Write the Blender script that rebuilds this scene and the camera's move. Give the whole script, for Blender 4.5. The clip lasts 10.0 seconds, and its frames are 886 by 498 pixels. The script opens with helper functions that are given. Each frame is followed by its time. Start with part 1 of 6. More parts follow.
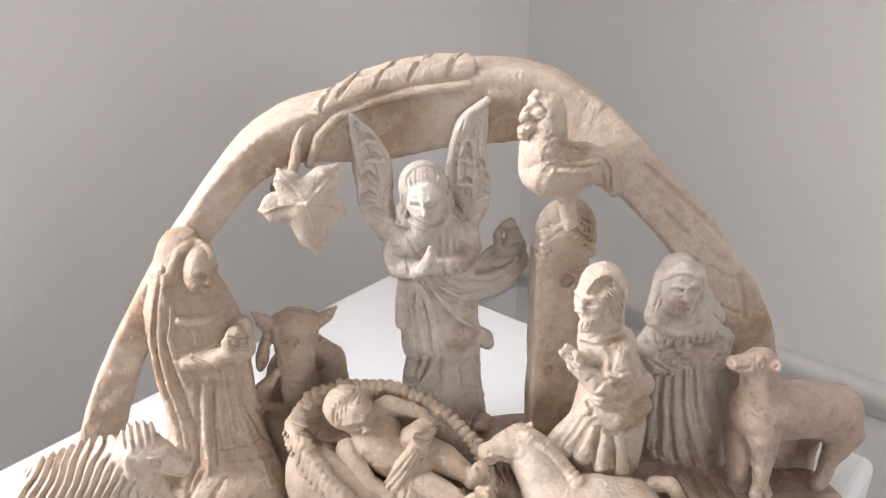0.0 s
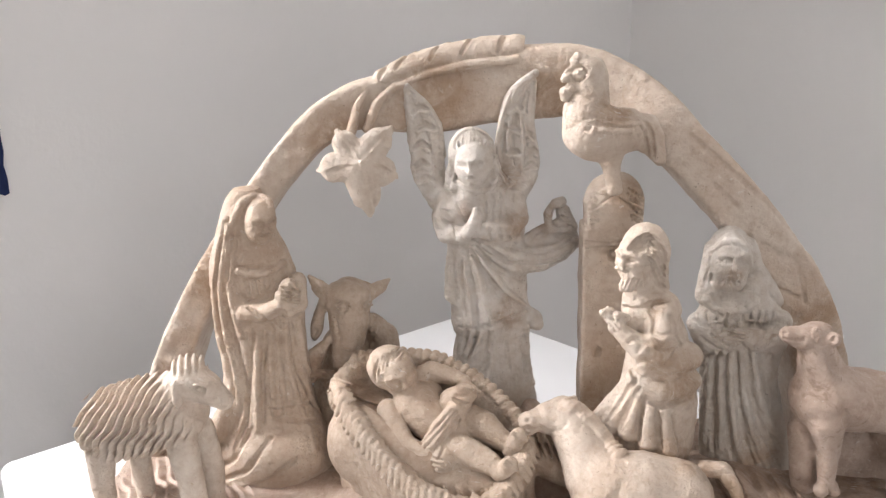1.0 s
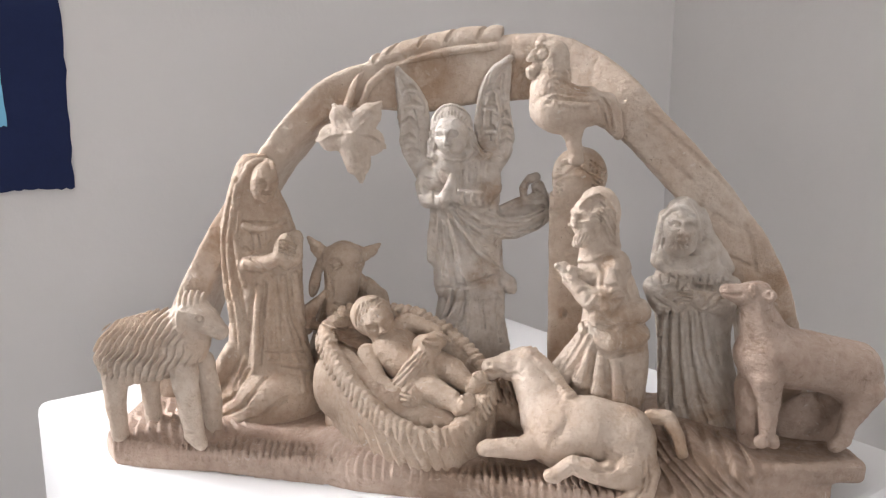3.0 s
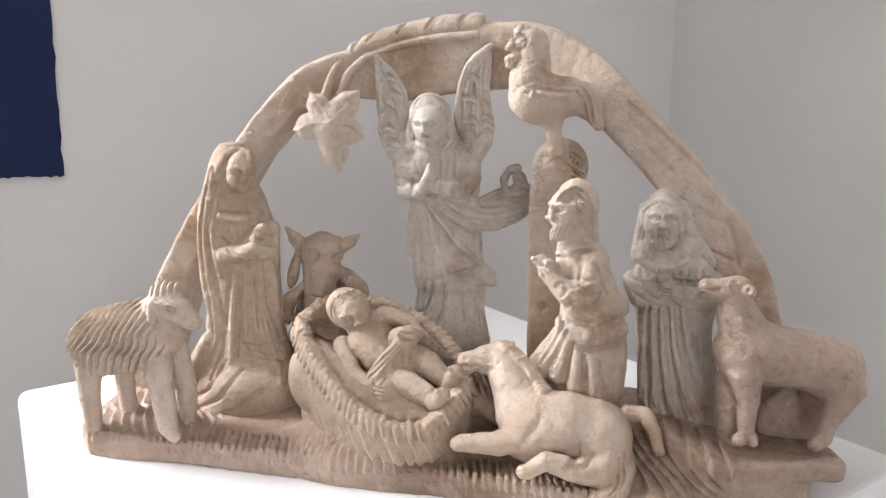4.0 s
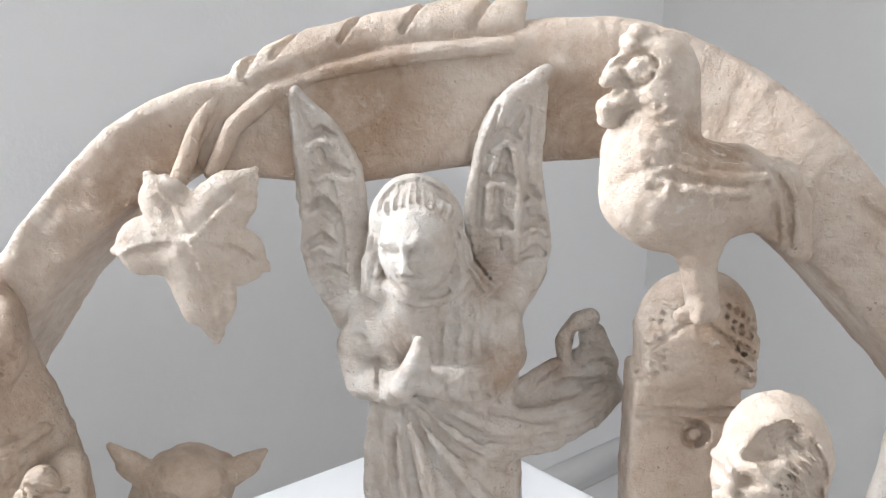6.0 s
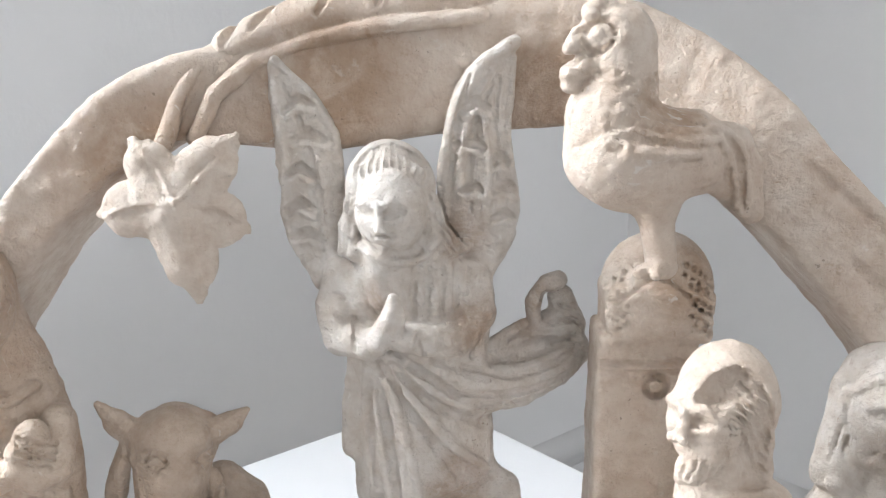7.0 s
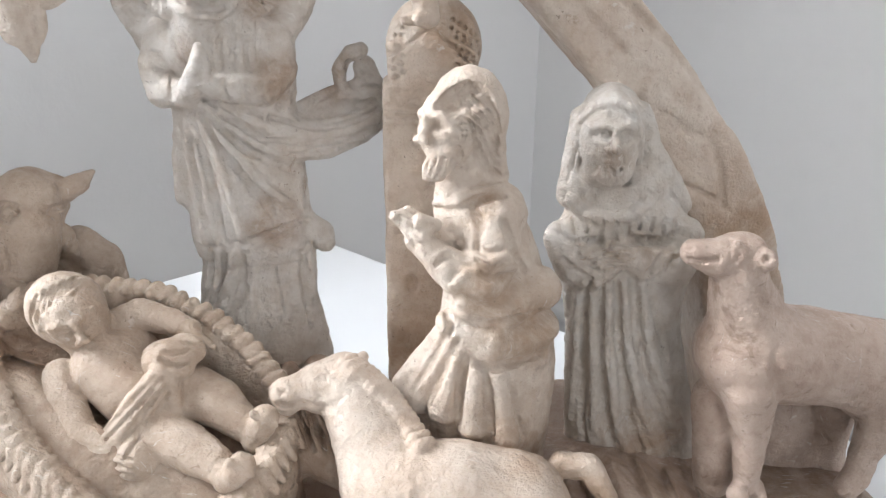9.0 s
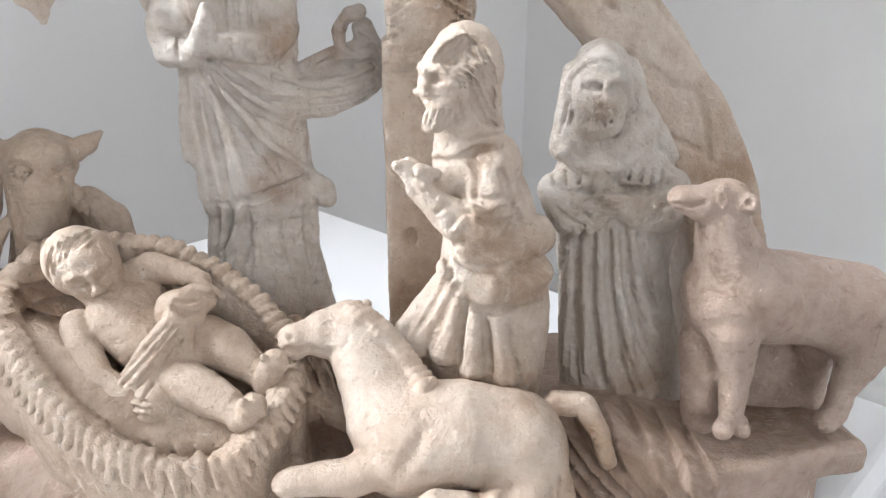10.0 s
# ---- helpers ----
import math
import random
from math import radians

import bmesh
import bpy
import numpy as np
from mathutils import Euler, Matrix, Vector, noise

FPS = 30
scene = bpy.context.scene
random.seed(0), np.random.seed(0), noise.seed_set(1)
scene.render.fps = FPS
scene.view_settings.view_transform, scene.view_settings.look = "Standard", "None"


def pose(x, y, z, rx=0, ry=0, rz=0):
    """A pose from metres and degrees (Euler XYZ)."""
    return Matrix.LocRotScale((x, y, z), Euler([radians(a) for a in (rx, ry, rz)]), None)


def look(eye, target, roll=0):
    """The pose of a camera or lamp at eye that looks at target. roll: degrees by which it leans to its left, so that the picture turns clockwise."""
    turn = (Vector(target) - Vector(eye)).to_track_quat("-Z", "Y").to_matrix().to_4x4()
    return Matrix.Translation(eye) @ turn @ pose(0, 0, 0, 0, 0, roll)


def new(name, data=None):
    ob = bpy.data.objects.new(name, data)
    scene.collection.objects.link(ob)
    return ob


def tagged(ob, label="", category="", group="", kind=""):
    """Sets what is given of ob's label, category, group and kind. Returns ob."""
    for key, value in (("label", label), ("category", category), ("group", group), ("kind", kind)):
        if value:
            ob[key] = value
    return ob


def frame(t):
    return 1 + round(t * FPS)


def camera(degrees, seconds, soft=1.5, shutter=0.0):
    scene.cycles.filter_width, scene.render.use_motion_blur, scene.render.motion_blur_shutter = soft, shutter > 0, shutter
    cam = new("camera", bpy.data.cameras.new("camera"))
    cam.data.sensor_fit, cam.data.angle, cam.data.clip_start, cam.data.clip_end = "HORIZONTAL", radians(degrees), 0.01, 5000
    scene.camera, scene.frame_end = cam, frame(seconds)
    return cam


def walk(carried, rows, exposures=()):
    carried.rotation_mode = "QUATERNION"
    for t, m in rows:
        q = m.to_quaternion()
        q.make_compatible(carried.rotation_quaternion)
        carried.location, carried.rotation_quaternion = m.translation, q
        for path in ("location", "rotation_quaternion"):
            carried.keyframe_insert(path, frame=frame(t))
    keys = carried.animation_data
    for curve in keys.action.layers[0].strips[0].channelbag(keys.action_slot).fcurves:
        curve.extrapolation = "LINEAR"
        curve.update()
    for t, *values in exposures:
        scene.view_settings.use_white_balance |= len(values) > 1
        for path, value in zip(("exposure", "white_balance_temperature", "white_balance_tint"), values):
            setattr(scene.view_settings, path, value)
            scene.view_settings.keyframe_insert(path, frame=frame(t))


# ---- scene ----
cam = camera(57.7, 10.0, 1.2)
PATH = [
    (0, (0.065, 0.153, 1.34), (0.284, 1.952, 0.494), 0.0),
    (0.5, (0.101, 0.15, 1.281), (0.155, 2.029, 0.598), 0.2),
    (1, (0.099, 0.108, 1.261), (0.036, 2.035, 0.729), -0.9),
    (1.5, (0.1, 0.084, 1.238), (-0.087, 2.029, 0.811), -1.8),
    (2, (0.129, 0.065, 1.221), (-0.083, 2.012, 0.814), -1.0),
    (2.5, (0.151, 0.053, 1.22), (-0.09, 2.004, 0.848), -0.1),
    (3.8, (0.167, 0.051, 1.217), (-0.076, 1.989, 0.788), 0.1),
    (4, (0.173, 0.061, 1.219), (-0.089, 1.999, 0.802), 0.3),
    (4.5, (0.166, 0.131, 1.252), (-0.148, 2.056, 0.808), 0.3),
    (5, (0.124, 0.257, 1.25), (-0.139, 2.19, 0.807), 0.2),
    (5.5, (0.117, 0.314, 1.237), (-0.055, 2.255, 0.788), 0.3),
    (5.7, (0.117, 0.323, 1.238), (-0.008, 2.269, 0.795), 0.4),
    (7, (0.121, 0.311, 1.233), (0.078, 2.255, 0.764), 0.7),
    (7.5, (0.128, 0.292, 1.22), (0.094, 2.222, 0.698), 0.6),
    (8, (0.146, 0.281, 1.207), (0.156, 2.193, 0.62), 0.9),
    (8.5, (0.16, 0.27, 1.201), (0.216, 2.166, 0.567), 0.9),
    (9, (0.168, 0.256, 1.194), (0.261, 2.14, 0.53), 0.8),
    (9.5, (0.174, 0.246, 1.187), (0.294, 2.118, 0.494), 0.6),
    (10, (0.164, 0.241, 1.188), (0.283, 2.109, 0.483), 0.4),
]
EXPOSURES = [(0, 0.0, 6500, 10), (1, 0.0, 6450, 9), (2.5, -0.2, 6500, 10), (4.5, 0.0, 6350, 8), (5.5, 0.2, 6050, 5), (8, 0.24, 5950, 4), (10, 0.27, 6000, 5)]
walk(cam, [(t, look(eye, target, roll)) for t, eye, target, roll in PATH], EXPOSURES)

# ---- the room's plan: a corner, p metres back along the wall with the painting, q along the other ----
CORNER = Vector((0.364, 1.463, 0.0))
ANGLE = 42.0
ROOM = Matrix.Translation(CORNER) @ Matrix.Rotation(radians(ANGLE), 4, "Z")
ROOM_P, ROOM_Q, ROOM_H, THICK = 4.6, 4.2, 2.9, 0.25
WIN_P0, WIN_P1, WIN_Z0, WIN_Z1 = 1.25, 1.85, 1.1, 2.6
# unseen second window behind the camera, added to brighten the painting's wall
FILL_P0, FILL_P1, FILL_Z0, FILL_Z1 = 1.5, 3.0, 0.8, 2.5


def in_room(p, q, z):
    return ROOM @ Vector((-p, -q, z))


# ---- light: daylight through the tall window beside the painting, and an added fill window ----
world = bpy.data.worlds.new("sky")
scene.world = world
world.use_nodes = True
sky = world.node_tree.nodes.new("ShaderNodeTexSky")
sky.sky_type, sky.sun_disc = "NISHITA", False
sky.sun_elevation, sky.sun_rotation = radians(40), radians(200)
world.node_tree.links.new(sky.outputs[0], world.node_tree.nodes["Background"].inputs[0])
world.node_tree.nodes["Background"].inputs[1].default_value = 0.1


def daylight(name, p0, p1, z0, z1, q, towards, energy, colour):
    """An area lamp as sky light in a window's opening."""
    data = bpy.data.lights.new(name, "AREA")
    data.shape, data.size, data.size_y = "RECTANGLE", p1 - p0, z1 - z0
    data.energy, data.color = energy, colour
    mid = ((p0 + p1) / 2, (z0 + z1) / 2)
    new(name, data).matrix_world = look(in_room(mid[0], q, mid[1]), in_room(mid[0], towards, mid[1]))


daylight("window_daylight", WIN_P0, WIN_P1, WIN_Z0, WIN_Z1, -0.235, 1.0, 92.0, (0.98, 0.965, 1.0))
# fill lamp in the added window, lifts the wall with the painting
daylight("fill_window_light", FILL_P0, FILL_P1, FILL_Z0, FILL_Z1, ROOM_Q + 0.02, 1.0, 32.0, (0.98, 0.965, 1.0))


# ---- materials ----
def nodes_of(name, rough=0.6):
    m = bpy.data.materials.new(name)
    m.use_nodes = True
    t = m.node_tree
    b = t.nodes["Principled BSDF"]
    b.inputs["Roughness"].default_value = rough
    co = t.nodes.new("ShaderNodeTexCoord")
    return m, t, b, co.outputs["Object"]


def tex_noise(t, co, scale, detail=4.0, rough=0.55, distort=0.0):
    n = t.nodes.new("ShaderNodeTexNoise")
    n.inputs["Scale"].default_value, n.inputs["Detail"].default_value = scale, detail
    n.inputs["Roughness"].default_value, n.inputs["Distortion"].default_value = rough, distort
    t.links.new(co, n.inputs["Vector"])
    return n.outputs["Fac"]


def ramp(t, fac, lo, hi, v0=0.0, v1=1.0):
    r = t.nodes.new("ShaderNodeMapRange")
    r.interpolation_type = "SMOOTHSTEP"
    for i, v in ((1, lo), (2, hi), (3, v0), (4, v1)):
        r.inputs[i].default_value = v
    t.links.new(fac, r.inputs[0])
    return r.outputs[0]


def mixed(t, fac, a, b):
    m = t.nodes.new("ShaderNodeMix")
    m.data_type = "RGBA"
    for sock, v in ((m.inputs[0], fac), (m.inputs[6], a), (m.inputs[7], b)):
        if isinstance(v, (tuple, float, int)):
            sock.default_value = (*v, 1) if isinstance(v, tuple) else v
        else:
            t.links.new(v, sock)
    return m.outputs[2]


def bump(t, b, height, strength, dist, under=None):
    n = t.nodes.new("ShaderNodeBump")
    n.inputs["Strength"].default_value, n.inputs["Distance"].default_value = strength, dist
    t.links.new(height, n.inputs["Height"])
    if under is not None:
        t.links.new(under, n.inputs["Normal"])
    t.links.new(n.outputs[0], b.inputs["Normal"])
    return n.outputs[0]


def stone(name, pale, tan, brown, warm=0.5, dirt=0.5, spots=()):
    """Soft carved stone: pale ground, tan clouds, iron-brown stains, pits and scratches; spots are browner patches (x,
    y, z, radius in metres).
    """
    m, t, b, co = nodes_of(name, 0.62)

    def math_node(op, x, y):
        n = t.nodes.new("ShaderNodeMath")
        n.operation = op
        for sock, v in ((n.inputs[0], x), (n.inputs[1], y)):
            if isinstance(v, (int, float)):
                sock.default_value = v
            else:
                t.links.new(v, sock)
        return n.outputs[0]
    cloudy = tex_noise(t, co, 26, 4, 0.55, 0.5)
    c = mixed(t, ramp(t, cloudy, 0.50 - 0.3 * warm, 0.95 - 0.3 * warm, 0.0, 0.9), pale, tan)
    grain = tex_noise(t, co, 170, 6, 0.65)
    c = mixed(t, ramp(t, grain, 0.35, 0.75, 0.0, 0.6), c, tuple(v * w for v, w in zip(tan, (0.84, 0.79, 0.74))))
    blotch = tex_noise(t, co, 52, 7, 0.66, 1.0)
    c = mixed(t, ramp(t, blotch, 0.70 - 0.2 * dirt, 0.82 - 0.2 * dirt, 0, 0.65), c, brown)
    specks = tex_noise(t, co, 210, 5, 0.7, 0.6)
    c = mixed(t, ramp(t, specks, 0.66 - 0.1 * dirt, 0.76 - 0.1 * dirt, 0, 0.5), c, brown)
    # browner round patches at set places, broken up by the blotch noise
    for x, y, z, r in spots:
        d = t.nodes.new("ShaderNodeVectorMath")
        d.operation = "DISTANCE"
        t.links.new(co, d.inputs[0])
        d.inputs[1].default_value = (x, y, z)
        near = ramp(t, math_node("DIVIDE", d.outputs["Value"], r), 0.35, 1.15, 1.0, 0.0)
        patch = math_node("MULTIPLY", near, ramp(t, blotch, 0.30, 0.62, 0.15, 1.0))
        c = mixed(t, math_node("MULTIPLY", patch, 0.8), c, brown)
    chalk = ramp(t, tex_noise(t, co, 85, 5, 0.6, 0.3), 0.56, 0.74, 0.0, 0.3)
    c = mixed(t, chalk, c, tuple(min(0.8, v * 1.12) for v in pale))
    pits = ramp(t, tex_noise(t, co, 640, 2, 0.5), 0.69, 0.74, 0.0, 0.6)
    pits = math_node("MULTIPLY", pits, ramp(t, tex_noise(t, co, 55, 3), 0.48, 0.62))
    c = mixed(t, pits, c, (0.20, 0.15, 0.11))
    sm = t.nodes.new("ShaderNodeMapping")
    sm.inputs["Rotation"].default_value, sm.inputs["Scale"].default_value = (0.3, 0.5, 0.9), (1.0, 9.0, 1.0)
    t.links.new(co, sm.inputs[0])
    scratch = ramp(t, tex_noise(t, sm.outputs[0], 150, 3, 0.6), 0.62, 0.70)
    scratch = math_node("MULTIPLY", scratch, ramp(t, tex_noise(t, co, 40, 2), 0.5, 0.66))
    c = mixed(t, math_node("MULTIPLY", scratch, 0.55), c, (0.72, 0.68, 0.62))
    t.links.new(c, b.inputs["Base Color"])
    t.links.new(ramp(t, grain, 0.3, 0.7, 0.46, 0.7), b.inputs["Roughness"])
    b.inputs["Specular IOR Level"].default_value = 0.4
    n1 = bump(t, b, tex_noise(t, co, 520, 6, 0.7), 0.8, 0.0012)
    n2 = bump(t, b, tex_noise(t, co, 150, 5, 0.65), 0.8, 0.0026, n1)
    n3 = bump(t, b, scratch, -0.7, 0.0008, n2)
    bump(t, b, pits, -0.8, 0.0008, n3)
    return m


def paint(name, colour, rough=0.7, relief=0.25, scale=60.0, vary=0.06):
    m, t, b, co = nodes_of(name, rough)
    c = mixed(t, ramp(t, tex_noise(t, co, 1.7, 3), 0.3, 0.7), tuple(v * (1 - vary) for v in colour), colour)
    c = mixed(t, ramp(t, tex_noise(t, co, scale, 4), 0.45, 0.8, 0, 0.25), c, tuple(v * (1 - 2 * vary) for v in colour))
    t.links.new(c, b.inputs["Base Color"])
    bump(t, b, tex_noise(t, co, scale * 3, 4, 0.6), relief, 0.0015)
    return m


GREY = ((0.63, 0.575, 0.515), (0.54, 0.465, 0.385), (0.32, 0.215, 0.14))
CREAM = ((0.65, 0.555, 0.46), (0.55, 0.425, 0.325), (0.34, 0.22, 0.135))
TAN = ((0.57, 0.465, 0.365), (0.46, 0.34, 0.25), (0.25, 0.155, 0.098))
PINK = ((0.54, 0.425, 0.345), (0.44, 0.32, 0.25), (0.23, 0.15, 0.098))
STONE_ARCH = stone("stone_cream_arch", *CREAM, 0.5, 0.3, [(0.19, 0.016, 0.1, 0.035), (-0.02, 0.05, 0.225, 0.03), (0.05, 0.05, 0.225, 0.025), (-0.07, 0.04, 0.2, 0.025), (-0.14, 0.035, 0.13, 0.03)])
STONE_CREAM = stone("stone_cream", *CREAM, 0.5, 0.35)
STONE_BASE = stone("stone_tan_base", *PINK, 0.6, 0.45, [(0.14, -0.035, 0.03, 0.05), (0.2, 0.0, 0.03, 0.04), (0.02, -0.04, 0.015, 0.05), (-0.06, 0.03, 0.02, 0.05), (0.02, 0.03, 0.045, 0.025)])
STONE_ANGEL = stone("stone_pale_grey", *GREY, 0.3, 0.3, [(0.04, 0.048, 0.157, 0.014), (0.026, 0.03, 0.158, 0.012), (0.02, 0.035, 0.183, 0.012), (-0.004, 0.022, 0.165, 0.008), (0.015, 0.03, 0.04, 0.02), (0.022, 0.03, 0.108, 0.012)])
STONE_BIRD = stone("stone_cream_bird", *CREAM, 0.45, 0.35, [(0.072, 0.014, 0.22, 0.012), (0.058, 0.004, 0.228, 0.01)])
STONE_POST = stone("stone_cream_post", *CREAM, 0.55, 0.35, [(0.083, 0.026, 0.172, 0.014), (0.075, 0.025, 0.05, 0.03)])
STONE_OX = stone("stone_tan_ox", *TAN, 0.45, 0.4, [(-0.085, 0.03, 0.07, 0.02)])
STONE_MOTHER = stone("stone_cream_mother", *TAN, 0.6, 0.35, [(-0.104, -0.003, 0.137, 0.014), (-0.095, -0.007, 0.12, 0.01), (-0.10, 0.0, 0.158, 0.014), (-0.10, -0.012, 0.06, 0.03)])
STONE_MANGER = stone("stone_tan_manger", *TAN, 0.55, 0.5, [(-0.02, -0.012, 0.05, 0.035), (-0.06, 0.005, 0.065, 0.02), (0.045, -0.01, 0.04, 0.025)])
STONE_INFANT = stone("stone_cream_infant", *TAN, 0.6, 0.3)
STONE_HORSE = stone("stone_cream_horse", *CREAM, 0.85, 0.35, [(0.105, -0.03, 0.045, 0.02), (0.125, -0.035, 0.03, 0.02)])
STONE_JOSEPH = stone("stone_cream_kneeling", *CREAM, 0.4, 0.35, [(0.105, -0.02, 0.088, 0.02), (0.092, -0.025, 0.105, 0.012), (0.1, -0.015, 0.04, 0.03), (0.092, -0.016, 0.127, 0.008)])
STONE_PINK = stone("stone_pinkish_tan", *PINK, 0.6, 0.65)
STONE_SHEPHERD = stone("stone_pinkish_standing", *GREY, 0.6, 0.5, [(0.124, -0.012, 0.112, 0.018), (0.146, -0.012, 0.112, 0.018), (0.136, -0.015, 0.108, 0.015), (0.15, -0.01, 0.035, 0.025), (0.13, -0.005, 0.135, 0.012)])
WALL_PAINT = paint("wall_paint", (0.77, 0.75, 0.73), 0.75, 0.2, 55, 0.03)
TRIM_PAINT = paint("trim_paint", (0.70, 0.68, 0.66), 0.5, 0.1, 40, 0.03)
CEILING_PAINT = paint("ceiling_paint", (0.72, 0.71, 0.69), 0.8, 0.15, 40, 0.02)
PLINTH_PAINT = paint("plinth_paint", (0.82, 0.82, 0.82), 0.45, 0.12, 30, 0.02)
NAVY = paint("navy_paint", (0.006, 0.016, 0.075), 0.85, 0.3, 90, 0.2)
SKY_BLUE = paint("sky_blue_paint", (0.25, 0.62, 0.86), 0.8, 0.3, 25, 0.15)
PAPER_EDGE = paint("paper_edge", (0.75, 0.74, 0.73), 0.8, 0.2, 80, 0.05)


def boards():
    m, t, b, co = nodes_of("floor_boards", 0.5)
    w = t.nodes.new("ShaderNodeTexNoise")
    w.inputs["Scale"].default_value = 5
    mp = t.nodes.new("ShaderNodeMapping")
    mp.inputs["Scale"].default_value = (1, 12, 1)
    t.links.new(co, mp.inputs[0])
    t.links.new(mp.outputs[0], w.inputs["Vector"])
    t.links.new(mixed(t, ramp(t, w.outputs["Fac"], 0.3, 0.7), (0.13, 0.105, 0.085), (0.20, 0.165, 0.135)), b.inputs["Base Color"])
    return m


BOARDS = boards()


# ---- mesh helpers ----
def mesh_of(name, bm, material, smooth=False):
    me = bpy.data.meshes.new(name)
    bm.normal_update()
    bm.to_mesh(me)
    bm.free()
    me.materials.append(material)
    if smooth:
        me.polygons.foreach_set("use_smooth", [True] * len(me.polygons))
    return me


def part(name, data, material, parent, label=""):
    me = mesh_of(name, data, material) if isinstance(data, bmesh.types.BMesh) else data
    if not me.materials:
        me.materials.append(material)
    ob = new(name, me)
    ob.parent = parent
    return tagged(ob, label)


def box(bm, lo, hi, m=None, bevel=0.0, segments=2):
    lo, hi = Vector(lo), Vector(hi)
    got = bmesh.ops.create_cube(bm, size=1)["verts"]
    for v in got:
        v.co = Vector([lo[i] + (v.co[i] + 0.5) * (hi[i] - lo[i]) for i in range(3)])
    if bevel:
        edges = list({e for v in got for e in v.link_edges})
        got = [v for v in bmesh.ops.bevel(bm, geom=edges, offset=bevel, segments=segments, profile=0.5, affect="EDGES")["verts"]]
    if m is not None:
        bmesh.ops.transform(bm, matrix=m, verts=bm.verts)
    return bm


# ---- the room ----
def wall(name, pieces, label):
    bm = bmesh.new()
    for lo, hi in pieces:
        box(bm, lo, hi)
    bmesh.ops.transform(bm, matrix=ROOM, verts=bm.verts)
    ob = new(name, mesh_of(name, bm, WALL_PAINT))
    return tagged(ob, label, "wall", kind="structure")


# room coordinates run along -p and -q
T, P, Q, H = THICK, ROOM_P, ROOM_Q, ROOM_H
wall("wall_north", [((-WIN_P0, 0, 0), (T, T, H)), ((-P - T, 0, 0), (-WIN_P1, T, H)), ((-WIN_P1, 0, 0), (-WIN_P0, T, WIN_Z0)), ((-WIN_P1, 0, WIN_Z1), (-WIN_P0, T, H))], "smooth off-white painted plaster wall with the painting")
wall("wall_east", [((0, -Q, 0), (T, 0, H))], "smooth off-white painted plaster wall")
# the south wall is opened only for the added fill window
wall("wall_south", [((-FILL_P0, -Q - T, 0), (T, -Q, H)), ((-P - T, -Q - T, 0), (-FILL_P1, -Q, H)), ((-FILL_P1, -Q - T, 0), (-FILL_P0, -Q, FILL_Z0)), ((-FILL_P1, -Q - T, FILL_Z1), (-FILL_P0, -Q, H))], "plain off-white painted plaster wall")
wall("wall_west", [((-P - T, -Q, 0), (-P, 0, H))], "plain off-white painted plaster wall")
bm = box(bmesh.new(), (-P - T, -Q - T, -0.15), (T, T, 0), ROOM)
tagged(new("floor", mesh_of("floor", bm, BOARDS)), "dark wooden board floor", "floor", kind="structure")
bm = box(bmesh.new(), (-P - T, -Q - T, H), (T, T, H + 0.15), ROOM)
tagged(new("ceiling", mesh_of("ceiling", bm, CEILING_PAINT)), "plain white ceiling", "ceiling", kind="structure")


def rail(name, a, b, out):
    """A moulded dado rail from a to b, its profile standing out of the wall."""
    prof = [(0, 0.648), (0.006, 0.648), (0.009, 0.656), (0.009, 0.664), (0.014, 0.668), (0.019, 0.676), (0.021, 0.686), (0.019, 0.696), (0.012, 0.702), (0, 0.704)]
    bm = bmesh.new()
    ends = []
    for e, mitre in ((Vector(a), 1), (Vector(b), 0)):
        along = (Vector(b) - Vector(a)).normalized()
        ends.append([bm.verts.new(ROOM @ (e + Vector(out) * (o + 0.0005) + along * o * mitre + Vector((0, 0, z)))) for o, z in prof])
    for i in range(len(prof) - 1):
        bm.faces.new((ends[0][i], ends[0][i + 1], ends[1][i + 1], ends[1][i]))
    for e in ends:
        bm.faces.new(e)
    bmesh.ops.recalc_face_normals(bm, faces=bm.faces)
    ob = new(name, mesh_of(name, bm, TRIM_PAINT, True))
    return tagged(ob, "white painted dado rail moulding along the wall", "moulding", kind="structure")


rail("trim_north", (0, 0, 0), (-WIN_P0 + 0.1, 0, 0), (0, -1, 0))
rail("trim_east", (0, 0, 0), (0, -Q, 0), (-1, 0, 0))



def window_in(name, p0, p1, z0, z1, y, inward):
    """Frame and sill in a wall's opening; inward is the sign of the way into the room."""
    w = new(name)
    w.matrix_world = ROOM
    tagged(w, "tall white-framed unseen window letting in soft daylight", "window", kind="structure")
    f, ya, yb = 0.06, y - inward * 0.08, y - inward * 0.14
    ya, yb = min(ya, yb), max(ya, yb)
    for kind, lo, hi in (
        ("window_frame", (-p1, ya, z0), (-p1 + f, yb, z1)),
        ("window_frame", (-p0 - f, ya, z0), (-p0, yb, z1)),
        ("window_frame", (-p1 + f, ya, z0), (-p0 - f, yb, z0 + f)),
        ("window_frame", (-p1 + f, ya, z1 - f), (-p0 - f, yb, z1)),
        ("window_sill", (-p1 - 0.04, min(y + inward * 0.002, y + inward * 0.1), z0 - 0.035), (-p0 + 0.04, max(y + inward * 0.002, y + inward * 0.1), z0 - 0.005)),
    ):
        part(kind, box(bmesh.new(), lo, hi), TRIM_PAINT, w)


window_in("window_1", WIN_P0, WIN_P1, WIN_Z0, WIN_Z1, 0, -1)
# frame round the added fill lamp, always out of view
window_in("fill_window", FILL_P0, FILL_P1, FILL_Z0, FILL_Z1, -Q, 1)

